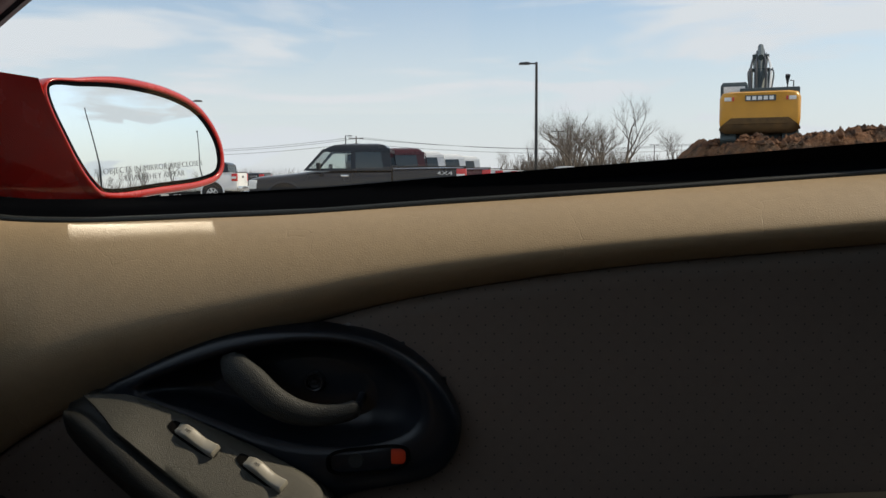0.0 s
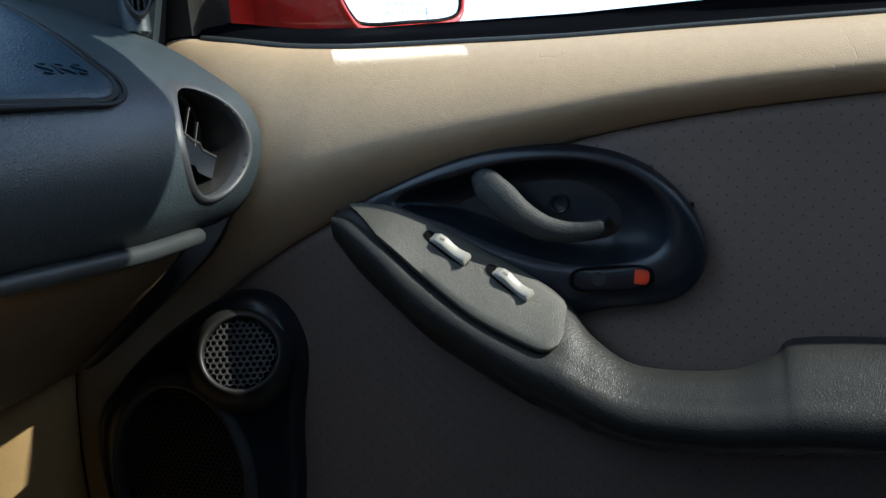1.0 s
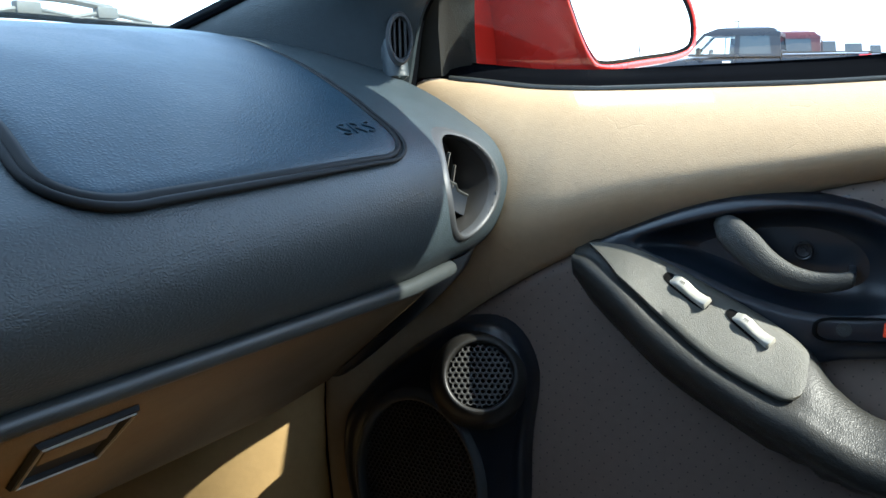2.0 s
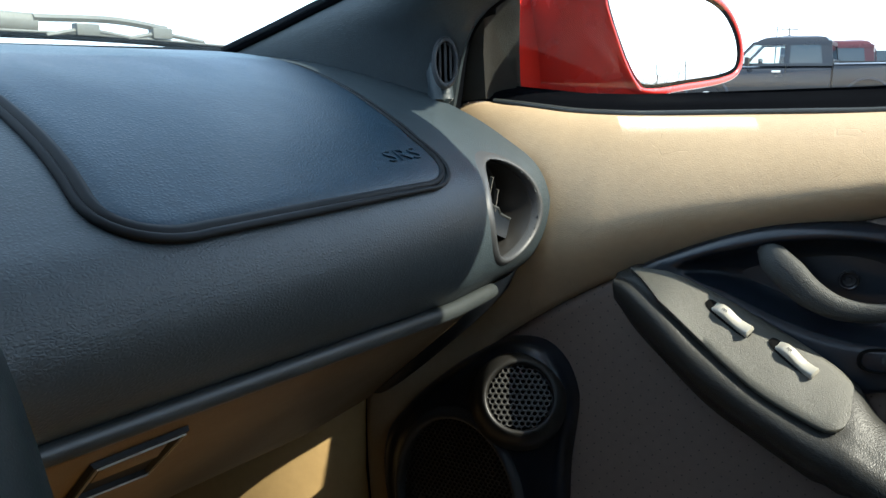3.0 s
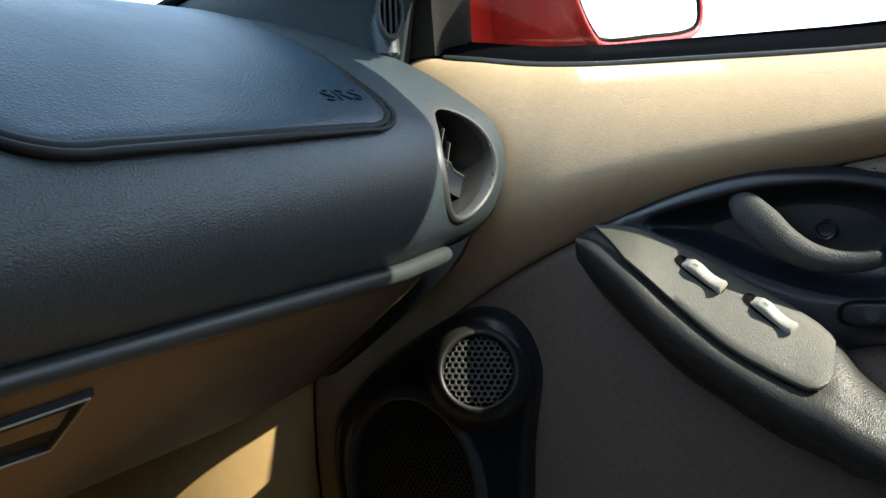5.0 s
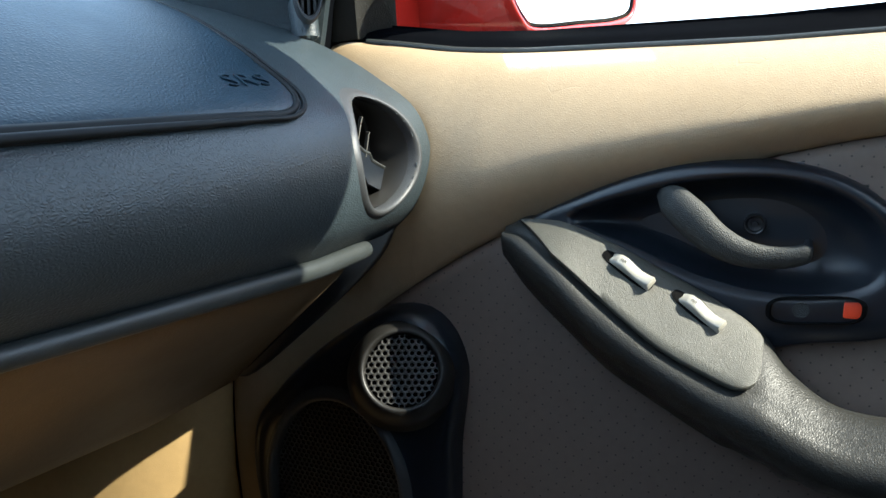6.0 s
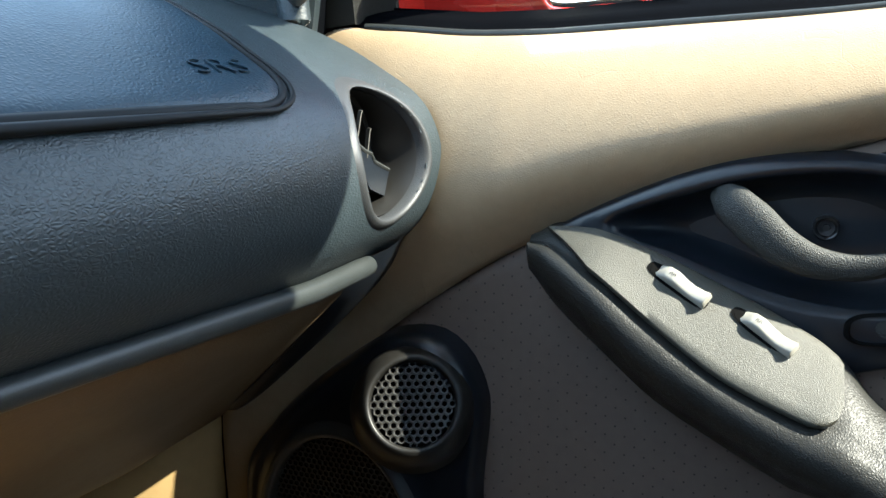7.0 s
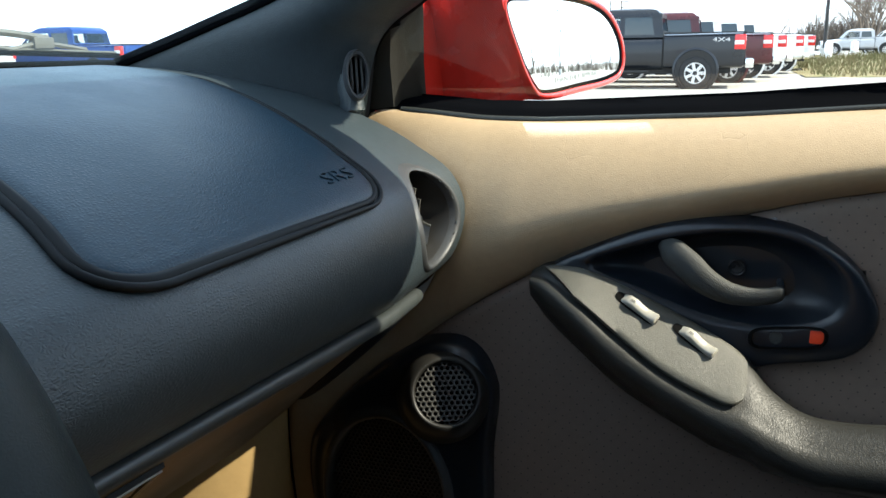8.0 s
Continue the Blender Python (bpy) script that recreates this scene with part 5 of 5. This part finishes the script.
        part("door_gap", Shape().box((-0.11, side * 0.999, 0.92), (0.012, 0.012, 0.78)), UNDER, t)
        part("cab_gap", Shape().box((0.92, side * 0.996, 0.92), (0.014, 0.012, 0.84)), UNDER, t)
        part("tail_light", Shape().box((2.74, side * 0.945, 1.13), (0.27, 0.135, 0.36)), LAMP_RED, t, "red tail light", bevel=0.03)
        part("tail_lens", Shape().box((2.72, side * 0.950, 1.12), (0.22, 0.136, 0.10)), LAMP_CLEAR, t, "pale reversing lamp", bevel=0.01)
        part("head_light", Shape().box((-2.76, side * 0.86, 0.92), (0.24, 0.22, 0.24)), LAMP_CLEAR, t, "clear head light", bevel=0.04)
        part("running_board", Shape().box((-0.35, side * 0.98, 0.44), (1.9, 0.14, 0.05)), UNDER, t, bevel=0.01)
        for x in (-1.92, 1.72):
            part("arch_shade", Shape().ring((x, side * 0.93, 0.46), (0, side, 0), [(0.49, 0.0), (0.49, 0.076), (0.46, 0.0765), (0.45, 0.0735)], 28, cap=True), UNDER, t, "black disc drawn for the shade inside the wheel arch")
            part("arch_flare", Shape().ring((x, side * 0.93, 0.46), (0, side, 0), [(0.56, 0.066), (0.545, 0.082), (0.50, 0.094), (0.488, 0.076)], 32), p, t)
            wheel = part("wheel", Shape().ring((x, side * 0.875, 0.39), (0, side, 0), [(0.26, -0.1), (0.36, -0.1), (0.39, -0.07), (0.39, 0.13), (0.37, 0.165), (0.28, 0.17), (0.26, 0.15)], 32, cap=True), TYRE, t, "black tyre")
            part("rim", Shape().ring((x, side * 0.875, 0.39), (0, side, 0), [(0.27, 0.13), (0.27, 0.168), (0.24, 0.165), (0.22, 0.13), (0.10, 0.14), (0.07, 0.165), (0.01, 0.168)], 28, cap=True), UNDER, wheel)
            for k in range(7):
                a = 2 * math.pi * k / 7
                c = Vector((x + 0.15 * math.cos(a), side * 1.032, 0.39 + 0.15 * math.sin(a)))
                part("spoke", Shape().box(c, (0.20, 0.03, 0.075), Matrix.Rotation(-a, 3, "Y")), ALLOY, wheel)
            part("hub", Shape().ring((x, side * 0.875, 0.39), (0, side, 0), [(0.25, 0.155), (0.26, 0.172), (0.235, 0.172), (0.23, 0.15)], 28), ALLOY, wheel)
    part("windshield", Shape().rows([[Vector((-1.39, -0.90, 1.29)), Vector((-1.46, 0, 1.29)), Vector((-1.39, 0.90, 1.29))], [Vector((-0.90, -0.84, 1.83)), Vector((-0.96, 0, 1.83)), Vector((-0.90, 0.84, 1.83))]]), GLASS, t)
    part("rear_window", Shape().rows([[Vector((0.90, -0.86, 1.38)), Vector((0.91, 0, 1.38)), Vector((0.90, 0.86, 1.38))], [Vector((0.83, -0.82, 1.78)), Vector((0.84, 0, 1.78)), Vector((0.83, 0.82, 1.78))]]), GLASS, t)
    part("tailgate", Shape().box((2.865, 0, 0.98), (0.03, 1.60, 0.62)), p, t, bevel=0.012)
    part("tailgate_handle", Shape().box((2.885, 0, 1.16), (0.02, 0.30, 0.10)), UNDER, t, bevel=0.006)
    part("rear_bumper", Shape().box((2.98, 0, 0.62), (0.20, 1.90, 0.22)), CHROME, t, "chrome step bumper", bevel=0.03)
    part("front_bumper", Shape().box((-2.95, 0, 0.62), (0.18, 1.86, 0.26)), CHROME, t, bevel=0.04)
    part("grille", Shape().box((-2.90, 0, 0.92), (0.06, 1.10, 0.28)), UNDER, t, bevel=0.01)
    part("underbody", Shape().box((0.1, 0, 0.48), (4.9, 1.5, 0.22)), UNDER, t)
    if badge:
        m = basis((2.30, -1.006, 1.19), (1, 0, 0), (0, -1, 0))
        part("decal", text_shape("4X4", 0.17, m @ Matrix.Diagonal((1.45, 0.8, 1, 1)), 0.002), ALLOY, t, "silver 4X4 lettering")
    return t


def place(ob, x, y, turn=0.0, size=1.0, z=GROUND):
    ob.matrix_basis = pose(x, y, z, 0, 0, turn) @ Matrix.Diagonal((size, size, size, 1))
    return ob


first = place(pickup("slate", "dark slate pickup truck with 4X4 lettering, parked", True), -2.62, 23.0)
place(pickup("maroon", "maroon pickup truck parked beside a dark one"), -1.85, 26.4)
white = place(pickup("white", "white pickup truck parked in a row"), -1.30, 29.8)
copy_thing(white, pose(-0.55, 33.2, GROUND))
copy_thing(white, pose(0.10, 36.6, GROUND))
copy_thing(white, pose(-13.0, 39.5, GROUND))
place(pickup("blue", "blue pickup truck parked across the lot"), -22.0, 24.4)
silver = place(pickup("silver", "silver pickup truck parked across the lot"), -19.2, 29.5)
copy_thing(silver, pose(-25.5, 21.5, GROUND))
copy_thing(first, pose(-13.5, 47.0, GROUND))
copy_thing(silver, pose(9.5, 74.0, GROUND))
copy_thing(white, pose(13.5, 84.0, GROUND))


def lot_lamp(height, arms, label):
    t = thing("lot_lamp", (0, 0, 0), label, "street lamp", "car lot lamps")
    part("pole", Shape().tube([(0, 0, 0.5), (0, 0, height)], [0.10, 0.075], 10), POLE, t)
    part("base", Shape().tube([(0, 0, 0), (0, 0, 0.75)], 0.26, 16), CONCRETE, t, "pale concrete foot")
    for a in arms:
        part("arm", Shape().box((a * 0.25, 0, height - 0.08), (0.5, 0.06, 0.08)), POLE, t)
        part("head", Shape().rows([[Vector((a * x, y, height - 0.08 + z)) for y, z in ((-0.16, -0.06), (0.16, -0.06), (0.13, h), (-0.13, h))] for x, h in ((0.38, 0.06), (0.55, 0.09), (0.98, 0.06), (1.02, -0.02))], closed=True, cap=True), POLE, t, "flat dark lamp head", bevel=0.01)
    return t


one = place(lot_lamp(7.7, (-1,), "dark lot lamp with a single flat head"), 4.62, 49.3)
copy_thing(one, pose(-17.5, 132.0, GROUND, 0, 0, 180))
two = place(lot_lamp(7.7, (-1, 1), "dark lot lamp with two flat heads"), 14.7, 123.0)
copy_thing(two, pose(41.5, 178.0, GROUND))
copy_thing(two, pose(20.0, 265.0, GROUND))
copy_thing(one, pose(55.6, 27.7, GROUND, 0, 0, 200))
copy_thing(one, pose(-22.6, 71.3, GROUND, 0, 0, 180))

mast = thing("aerial_mast", (11.5, 3.34, GROUND), "thin dark leaning rod, placed to show as the line in the side mirror", "aerial")
part("rod", Shape().tube([(11.50, 3.34, GROUND), (11.46, 3.13, 0.86), (11.40, 2.72, 2.90)], [0.030, 0.026, 0.014], 6), POLE, mast)

# utility pole and lines
up = thing("utility_pole", (-18.0, 150.0, GROUND), "weathered timber utility pole with a crossarm", "utility pole")
part("pole", Shape().tube([(-18.0, 150, GROUND), (-18.0, 150, 8.4)], [0.16, 0.11], 8), WOOD_POLE, up)
part("crossarm", Shape().box((-18.0, 150, 8.0), (2.6, 0.12, 0.14)), WOOD_POLE, up)
part("crossarm", Shape().box((-18.0, 150, 7.0), (1.8, 0.12, 0.12)), WOOD_POLE, up)
for x0, z0, sag in ((-1.2, 8.1, 1.6), (1.2, 8.1, 1.8), (0.0, 7.1, 1.5)):
    run_l = [Vector((-18 + x0 + (-62) * k / 14, 150 + 10 * k / 14, z0 - 4 * sag * (k / 14) * (1 - k / 14) - 0.8 * k / 14)) for k in range(15)]
    run_r = [Vector((-18 + x0 + 70 * k / 14, 150 + 12 * k / 14, z0 - 4 * sag * (k / 14) * (1 - k / 14) - 0.6 * k / 14)) for k in range(15)]
    part("cable", Shape().tube(run_l, 0.028, 4).tube(run_r, 0.028, 4), POLE, up, "thin dark cable")


# bare trees
def bare_tree(seed, height, spread=0.55, levels=5):
    rnd = random.Random(seed)
    trunk, crown = Shape(), Shape()

    def grow(p, d, length, r, level):
        path, radii = [p], [r]
        q, v = p.copy(), d.copy()
        for i in range(3):
            v = (v + Vector((rnd.uniform(-1, 1), rnd.uniform(-1, 1), rnd.uniform(-0.3, 0.6))) * 0.16).normalized()
            q = q + v * (length / 3)
            path.append(q.copy())
            radii.append(r * (1 - 0.16 * (i + 1)))
        (trunk if level == 0 else crown).tube(path, radii, 6 if level < 2 else (4 if level < 4 else 3), cap=False)
        if level >= levels:
            return
        for k in range(rnd.choice((3, 3, 4)) if level < 4 else 3):
            f = rnd.uniform(0.4, 1.0) if k else 1.0
            j = min(2, int(f * 3))
            s0 = path[j].lerp(path[j + 1], f * 3 - j)
            side = Vector((rnd.uniform(-1, 1), rnd.uniform(-1, 1), rnd.uniform(-0.15, 0.5))).normalized()
            nd_ = (v * (1 - spread * 0.7) + side * spread + Vector((0, 0, 0.16))).normalized()
            grow(s0, nd_, length * rnd.uniform(0.60, 0.80), radii[j] * 0.62, level + 1)

    grow(Vector((0, 0, 0)), Vector((0, 0, 1)), height * 0.27, height * 0.020, 0)
    return trunk, crown


def tree_thing(seed, height, label, spread=0.55):
    t = thing("bare_tree", (0, 0, 0), label, "tree", "bare winter trees")
    a, b = bare_tree(seed, height, spread)
    part("trunk", a, BARK, t, sharp=180)
    part("crown", b, BARK, t, "leafless limbs and twigs", sharp=180)
    return t


t1 = place(tree_thing(3, 14.5, "leafless grey-brown tree with a wide crown"), 16.0, 112.0, 20)
t2 = place(tree_thing(8, 15.0, "tall leafless tree with upright limbs", 0.5), 21.0, 104.0)
t3 = place(tree_thing(12, 11.0, "small leafless tree beside the soil mound", 0.6), 29.5, 116.0)
rt = random.Random(5)
for x, y, k in ((12.5, 118, 0.62), (13.8, 110, 0.85), (14.9, 106, 0.9), (17.4, 110, 0.95), (18.6, 114, 0.8), (19.2, 108, 0.55), (22.0, 118, 0.55), (10.8, 126, 0.6), (24.0, 122, 0.5), (31.0, 125, 0.5), (8.0, 160, 0.8), (26.0, 150, 0.6), (16.5, 125, 1.0), (12.6, 92, 0.80), (13.8, 96, 0.9), (15.2, 90, 0.75), (13.4, 104, 0.9), (12.0, 100, 0.65), (16.4, 98, 0.85)):
    src = rt.choice((t1, t2, t3))
    copy_thing(src, pose(x, y, GROUND, 0, 0, rt.uniform(0, 360)) @ Matrix.Diagonal((k, k, k, 1))).scale = (k, k, k)
# woods behind the car, and a far hedge line
for i in range(26):
    a = radians(rt.uniform(-8, 62))
    d = rt.uniform(95, 150)
    k = rt.uniform(0.40, 0.70)
    src = rt.choice((t1, t2, t3))
    copy_thing(src, pose(d * math.cos(a), d * math.sin(a), GROUND, 0, 0, rt.uniform(0, 360))).scale = (k, k, k)


def scrub(name, centre_line, height, depth, label, count):
    """Undergrowth along a line: many thin upright stems."""
    rnd = random.Random(len(name) + count)
    s_ = Shape()
    for _ in range(count):
        f = rnd.random() * (len(centre_line) - 1)
        i = int(f)
        p = Vector(centre_line[i]).lerp(Vector(centre_line[i + 1]), f - i)
        p = Vector((p.x + rnd.uniform(-depth, depth), p.y + rnd.uniform(-depth, depth), GROUND))
        h = height * rnd.uniform(0.35, 1.0)
        for _k in range(3):
            q = p + Vector((rnd.uniform(-0.35, 0.35) * h, rnd.uniform(-0.35, 0.35) * h, h * rnd.uniform(0.6, 1.0)))
            s_.tube([p, p.lerp(q, 0.5) + Vector((rnd.uniform(-0.1, 0.1) * h, 0, 0)), q], [0.045, 0.03, 0.012], 3, cap=False)
    return solo(name, s_, BARK, label, "scrub", kind="stuff", sharp=180)


scrub("scrub", [(-60, 190, 0), (0, 180, 0), (60, 190, 0), (120, 200, 0)], 4.2, 6, "grey leafless scrub along the far edge of the lot", 1500)
scrub("scrub", [(95, -16, 0), (90, 30, 0), (60, 68, 0), (38, 82, 0)], 3.0, 5, "grey leafless undergrowth below the woods", 1300)
scrub("scrub", [(-120, 60, 0), (-95, 120, 0), (-60, 190, 0)], 3.5, 6, "grey leafless scrub along the far edge of the lot", 500)

scrub("scrub", [(10.5, 116, 0), (14, 108, 0), (22, 112, 0), (34, 125, 0)], 4.6, 4, "dense grey-brown leafless thicket beyond the verge", 1500)

# soil mound
rows = []
for i in range(220):
    row = []
    for j in range(110):
        x, y = 7.0 + 24.0 * i / 219, 29.5 + 13.0 * j / 109
        e = min(1.0, max(0.0, (x - 8.0) / 3.0)) * min(1.0, max(0.0, (31 - x) / 4.0)) * min(1.0, max(0.0, (y - 29.6) / 2.6)) * min(1.0, max(0.0, (42.4 - y) / 4.0))
        e = e * e * (3 - 2 * e)
        n1 = noise.noise(Vector((x * 0.55, y * 0.55, 1.0))) * 0.45 + noise.noise(Vector((x * 1.7, y * 1.7, 4.0))) * 0.30 + noise.noise(Vector((x * 4.5, y * 4.5, 9.0))) * 0.22 + noise.noise(Vector((x * 8.0, y * 8.0, 2.0))) * 0.15
        crest = 2.50 + 0.15 * min(1.0, max(0.0, (x - 13.4) / 3.0))
        row.append(Vector((x, y, GROUND - 0.05 + e * (crest + n1))))
    rows.append(row)
solo("soil_mound", Shape().rows(rows), SOIL, "heaped red-brown soil dug from the lot", "soil mound", kind="structure", sharp=180)
clods = Shape()
rc = random.Random(11)
for _ in range(2600):
    i, j = rc.randrange(20, 205), rc.randrange(10, 54)
    p = rows[i][j]
    r = 0.03 + 0.24 * rc.random() ** 2.6
    base = [Vector((rc.uniform(0.6, 1.2) * a, rc.uniform(0.6, 1.2) * b, rc.uniform(0.5, 1.0) * c)) * r for a, b, c in ((1, 0, 0), (-1, 0, 0), (0, 1, 0), (0, -1, 0), (0, 0, 1), (0, 0, -1))]
    clods.add([p + v for v in base], [(0, 2, 4), (2, 1, 4), (1, 3, 4), (3, 0, 4), (2, 0, 5), (1, 2, 5), (3, 1, 5), (0, 3, 5)])
solo("soil_clods", clods, SOIL, "loose clods of soil lying on the mound", "soil", kind="stuff", sharp=20)
# dry verge
rows = [[Vector((x, y, GROUND + 0.01 + 0.32 * math.sin(math.pi * min(1, max(0, (x - 2.2) / 9))) * math.sin(math.pi * min(1, max(0, (y - 29) / 30))) + 0.05 * noise.noise(Vector((x, y, 2)))) ) for y in np.linspace(29, 59, 24)] for x in np.linspace(2.2, 11.2, 18)]
solo("grass_verge", Shape().rows(rows), DRY, "dry winter grass verge at the edge of the lot", "verge", kind="structure", sharp=180)
tuft = Shape()
for _ in range(2600):
    x, y = rc.uniform(2.6, 9.5), rc.uniform(29.5, 50)
    z = GROUND + 0.32 * math.sin(math.pi * min(1, max(0, (x - 2.2) / 9))) * math.sin(math.pi * (y - 29) / 30)
    h = rc.uniform(0.12, 0.4)
    tuft.add([(x - 0.02, y, z), (x + 0.02, y, z), (x + rc.uniform(-0.12, 0.12), y + rc.uniform(-0.1, 0.1), z + h)], [(0, 1, 2)])
solo("grass_tufts", tuft, DRY, "dry straw-coloured grass tufts on the verge", "grass", kind="stuff", sharp=180)
for x, y in ((4.75, 48.6), (6.4, 52.0)):
    b = thing("bollard", (x, y, GROUND), "white painted round concrete bollard", "bollard", "bollards")
    part("post", Shape().ring((x, y, GROUND), (0, 0, 1), [(0.20, 0), (0.20, 0.95), (0.17, 1.04), (0.08, 1.08), (0.01, 1.09)], 20, up=(0, 1, 0), cap=True), WHITE_BAR, b)

# excavator on the mound, seen from behind
ex = thing("excavator", (11.6, 34.5, 2.3), "yellow tracked excavator standing on the soil mound", "excavator")
EX = Vector((11.62, 33.0, 0.0))
cw = []
for y, w, z0, z1 in ((0.0, 1.05, 3.05, 4.02), (-0.04, 1.33, 2.82, 4.18), (0.10, 1.47, 2.68, 4.24), (0.45, 1.50, 2.62, 4.26), (0.9, 1.50, 2.62, 4.26)):
    pts = [(-w + 0.22, z0 - 0.02), (w - 0.30, z0 - 0.02), (w - 0.05, z0 + 0.20), (w, z0 + 0.55), (w, z1 - 0.25), (w - 0.10, z1 - 0.05), (w - 0.4, z1), (-w + 0.4, z1), (-w + 0.10, z1 - 0.05), (-w, z1 - 0.25), (-w, z0 + 0.45), (-w + 0.05, z0 + 0.12)]
    cw.append([EX + Vector((a, y, b)) for a, b in pts])
part("counterweight", Shape().rows(cw, closed=True, cap=True), YELLOW, ex, "yellow rounded counterweight", sharp=50)
MUD = material("caked mud over yellow paint", (0.11, 0.062, 0.022), 0.9, grain="clod", scale=14, bump=0.6, depth=0.02, vary=0.5, vary_scale=2.5)
mud = []
for row in cw:
    mid = sum(row, Vector()) / len(row)
    low_z = min(p.z for p in row)
    mud.append([Vector((mid.x + (p.x - mid.x) * 1.006, p.y - 0.012, min(p.z, low_z + 0.19) - 0.004)) for p in row])
part("mud", Shape().rows(mud, closed=True, cap=True), MUD, ex, "dark mud caked along the lower edge", sharp=50)
part("hood", Shape().box(EX + Vector((0.35, 1.3, 4.22)), (2.2, 2.0, 0.35)), MACHINE, ex, "dark engine hood", bevel=0.05)
part("deck", Shape().box(EX + Vector((0, 2.2, 3.2)), (2.9, 3.0, 1.2)), YELLOW, ex, bevel=0.05)
decal = part("decal_panel", Shape().box(EX + Vector((0.02, -0.055, 3.97)), (1.12, 0.02, 0.22)), MACHINE, ex, "dark name panel with pale bars")
bars = Shape()
for i in range(5):
    bars.box(EX + Vector((-0.42 + 0.21 * i, -0.07, 3.97)), (0.15, 0.012, 0.14))
part("decal_bars", bars, WHITE_BAR, decal)
for sx in (-1, 1):
    part("rear_lamp", Shape().box(EX + Vector((sx * 1.18, -0.02, 3.95)), (0.26, 0.05, 0.15)), LAMP_CLEAR, ex, "pale reflector panel", bevel=0.01)
    part("rear_reflector", Shape().box(EX + Vector((sx * 0.98, -0.035, 3.95)), (0.06, 0.05, 0.15)), LAMP_RED, ex, "red reflector")
cab = part("cab", Shape().rows([[EX + Vector(p) for p in r] for r in ([(-1.50, 1.2, 2.7), (-0.45, 1.2, 2.7), (-0.45, 3.0, 2.7), (-1.50, 3.0, 2.7)], [(-1.50, 1.2, 4.60), (-0.45, 1.2, 4.60), (-0.45, 3.0, 4.60), (-1.50, 3.0, 4.60)], [(-1.42, 1.3, 4.74), (-0.52, 1.3, 4.74), (-0.52, 2.9, 4.74), (-1.42, 2.9, 4.74)])], closed=True, cap=True), MACHINE, ex, "dark operator cab", bevel=0.03)
part("cab_window", Shape().box(EX + Vector((-0.97, 1.18, 4.36)), (0.82, 0.03, 0.40)), LAMP_CLEAR, cab, "pale cab rear window", bevel=0.01)
boom = [EX + Vector(p) for p in ((0.05, 2.6, 3.6), (0.05, 4.2, 5.2), (0.05, 6.0, 6.1), (0.05, 7.6, 6.2))]
part("boom", Shape().tube(boom, [0.38, 0.36, 0.32, 0.30], 8, flat=0.8), MACHINE, ex, "dark lattice of boom and rams", sharp=40)
part("stick", Shape().tube([EX + Vector((0.05, 7.4, 6.6)), EX + Vector((0.05, 8.0, 5.0))], [0.36, 0.2], 8), MACHINE, ex)
for dx in (-0.36, 0.42):
    part("boom_ram", Shape().tube([EX + Vector((dx, 2.2, 3.8)), EX + Vector((dx, 4.2, 5.45))], 0.09, 8), MACHINE, ex)
    part("hose", Shape().tube(spline([EX + Vector((dx * 1.05, 2.6, 4.4)), EX + Vector((dx * 1.3, 3.2, 5.3)), EX + Vector((dx * 0.8, 4.4, 5.6))], 12), 0.03, 6), POLE, ex)
for dx, z1, y1 in ((-0.24, 6.45, 6.6), (0.30, 6.6, 6.9), (-0.10, 6.75, 7.3), (0.17, 6.85, 7.4)):
    part("boom_hose", Shape().tube(spline([EX + Vector((dx * 1.2, 2.4, 4.1)), EX + Vector((dx * 1.5, 3.9, 5.5)), EX + Vector((dx, y1, z1))], 10), 0.05, 6), LAMP_CLEAR if dx == 0.30 else POLE, ex)
part("boom_bracket", Shape().box(EX + Vector((0.05, 4.4, 5.55)), (1.00, 0.3, 0.14)).box(EX + Vector((0.05, 6.2, 6.35)), (0.72, 0.3, 0.20)), MACHINE, ex, bevel=0.02)
part("stick_ram", Shape().tube([EX + Vector((0.05, 5.2, 6.2)), EX + Vector((0.05, 7.2, 6.95))], 0.13, 8), MACHINE, ex)
part("exhaust", Shape().tube([EX + Vector((1.02, 1.2, 4.2)), EX + Vector((1.02, 1.2, 4.85)), EX + Vector((1.03, 1.16, 4.95))], [0.09, 0.09, 0.10], 10), POLE, ex, "dark exhaust stack")
part("rail", Shape().tube([EX + Vector((1.25, 1.3, 4.2)), EX + Vector((1.25, 1.3, 4.72)), EX + Vector((1.12, 1.3, 4.74))], 0.025, 6), POLE, ex)
part("undercarriage", Shape().box(EX + Vector((0, 2.2, 2.42)), (1.6, 2.6, 0.5)), MACHINE, ex)
for sx in (-1, 1):
    part("track", Shape().rows([[EX + Vector((sx * 1.15 + w, 2.2 + 2.0 * math.copysign(abs(math.cos(a)) ** 0.35, math.cos(a)), 2.42 + 0.36 * math.sin(a))) for a in (2 * math.pi * k / 28 for k in range(28))] for w in (-0.30, 0.30)], closed=True, cap=True), MACHINE, ex, "muddy steel track")
ex.location, ex.rotation_euler = (12.24, 34.5, 2.34), (0, 0, radians(-19))
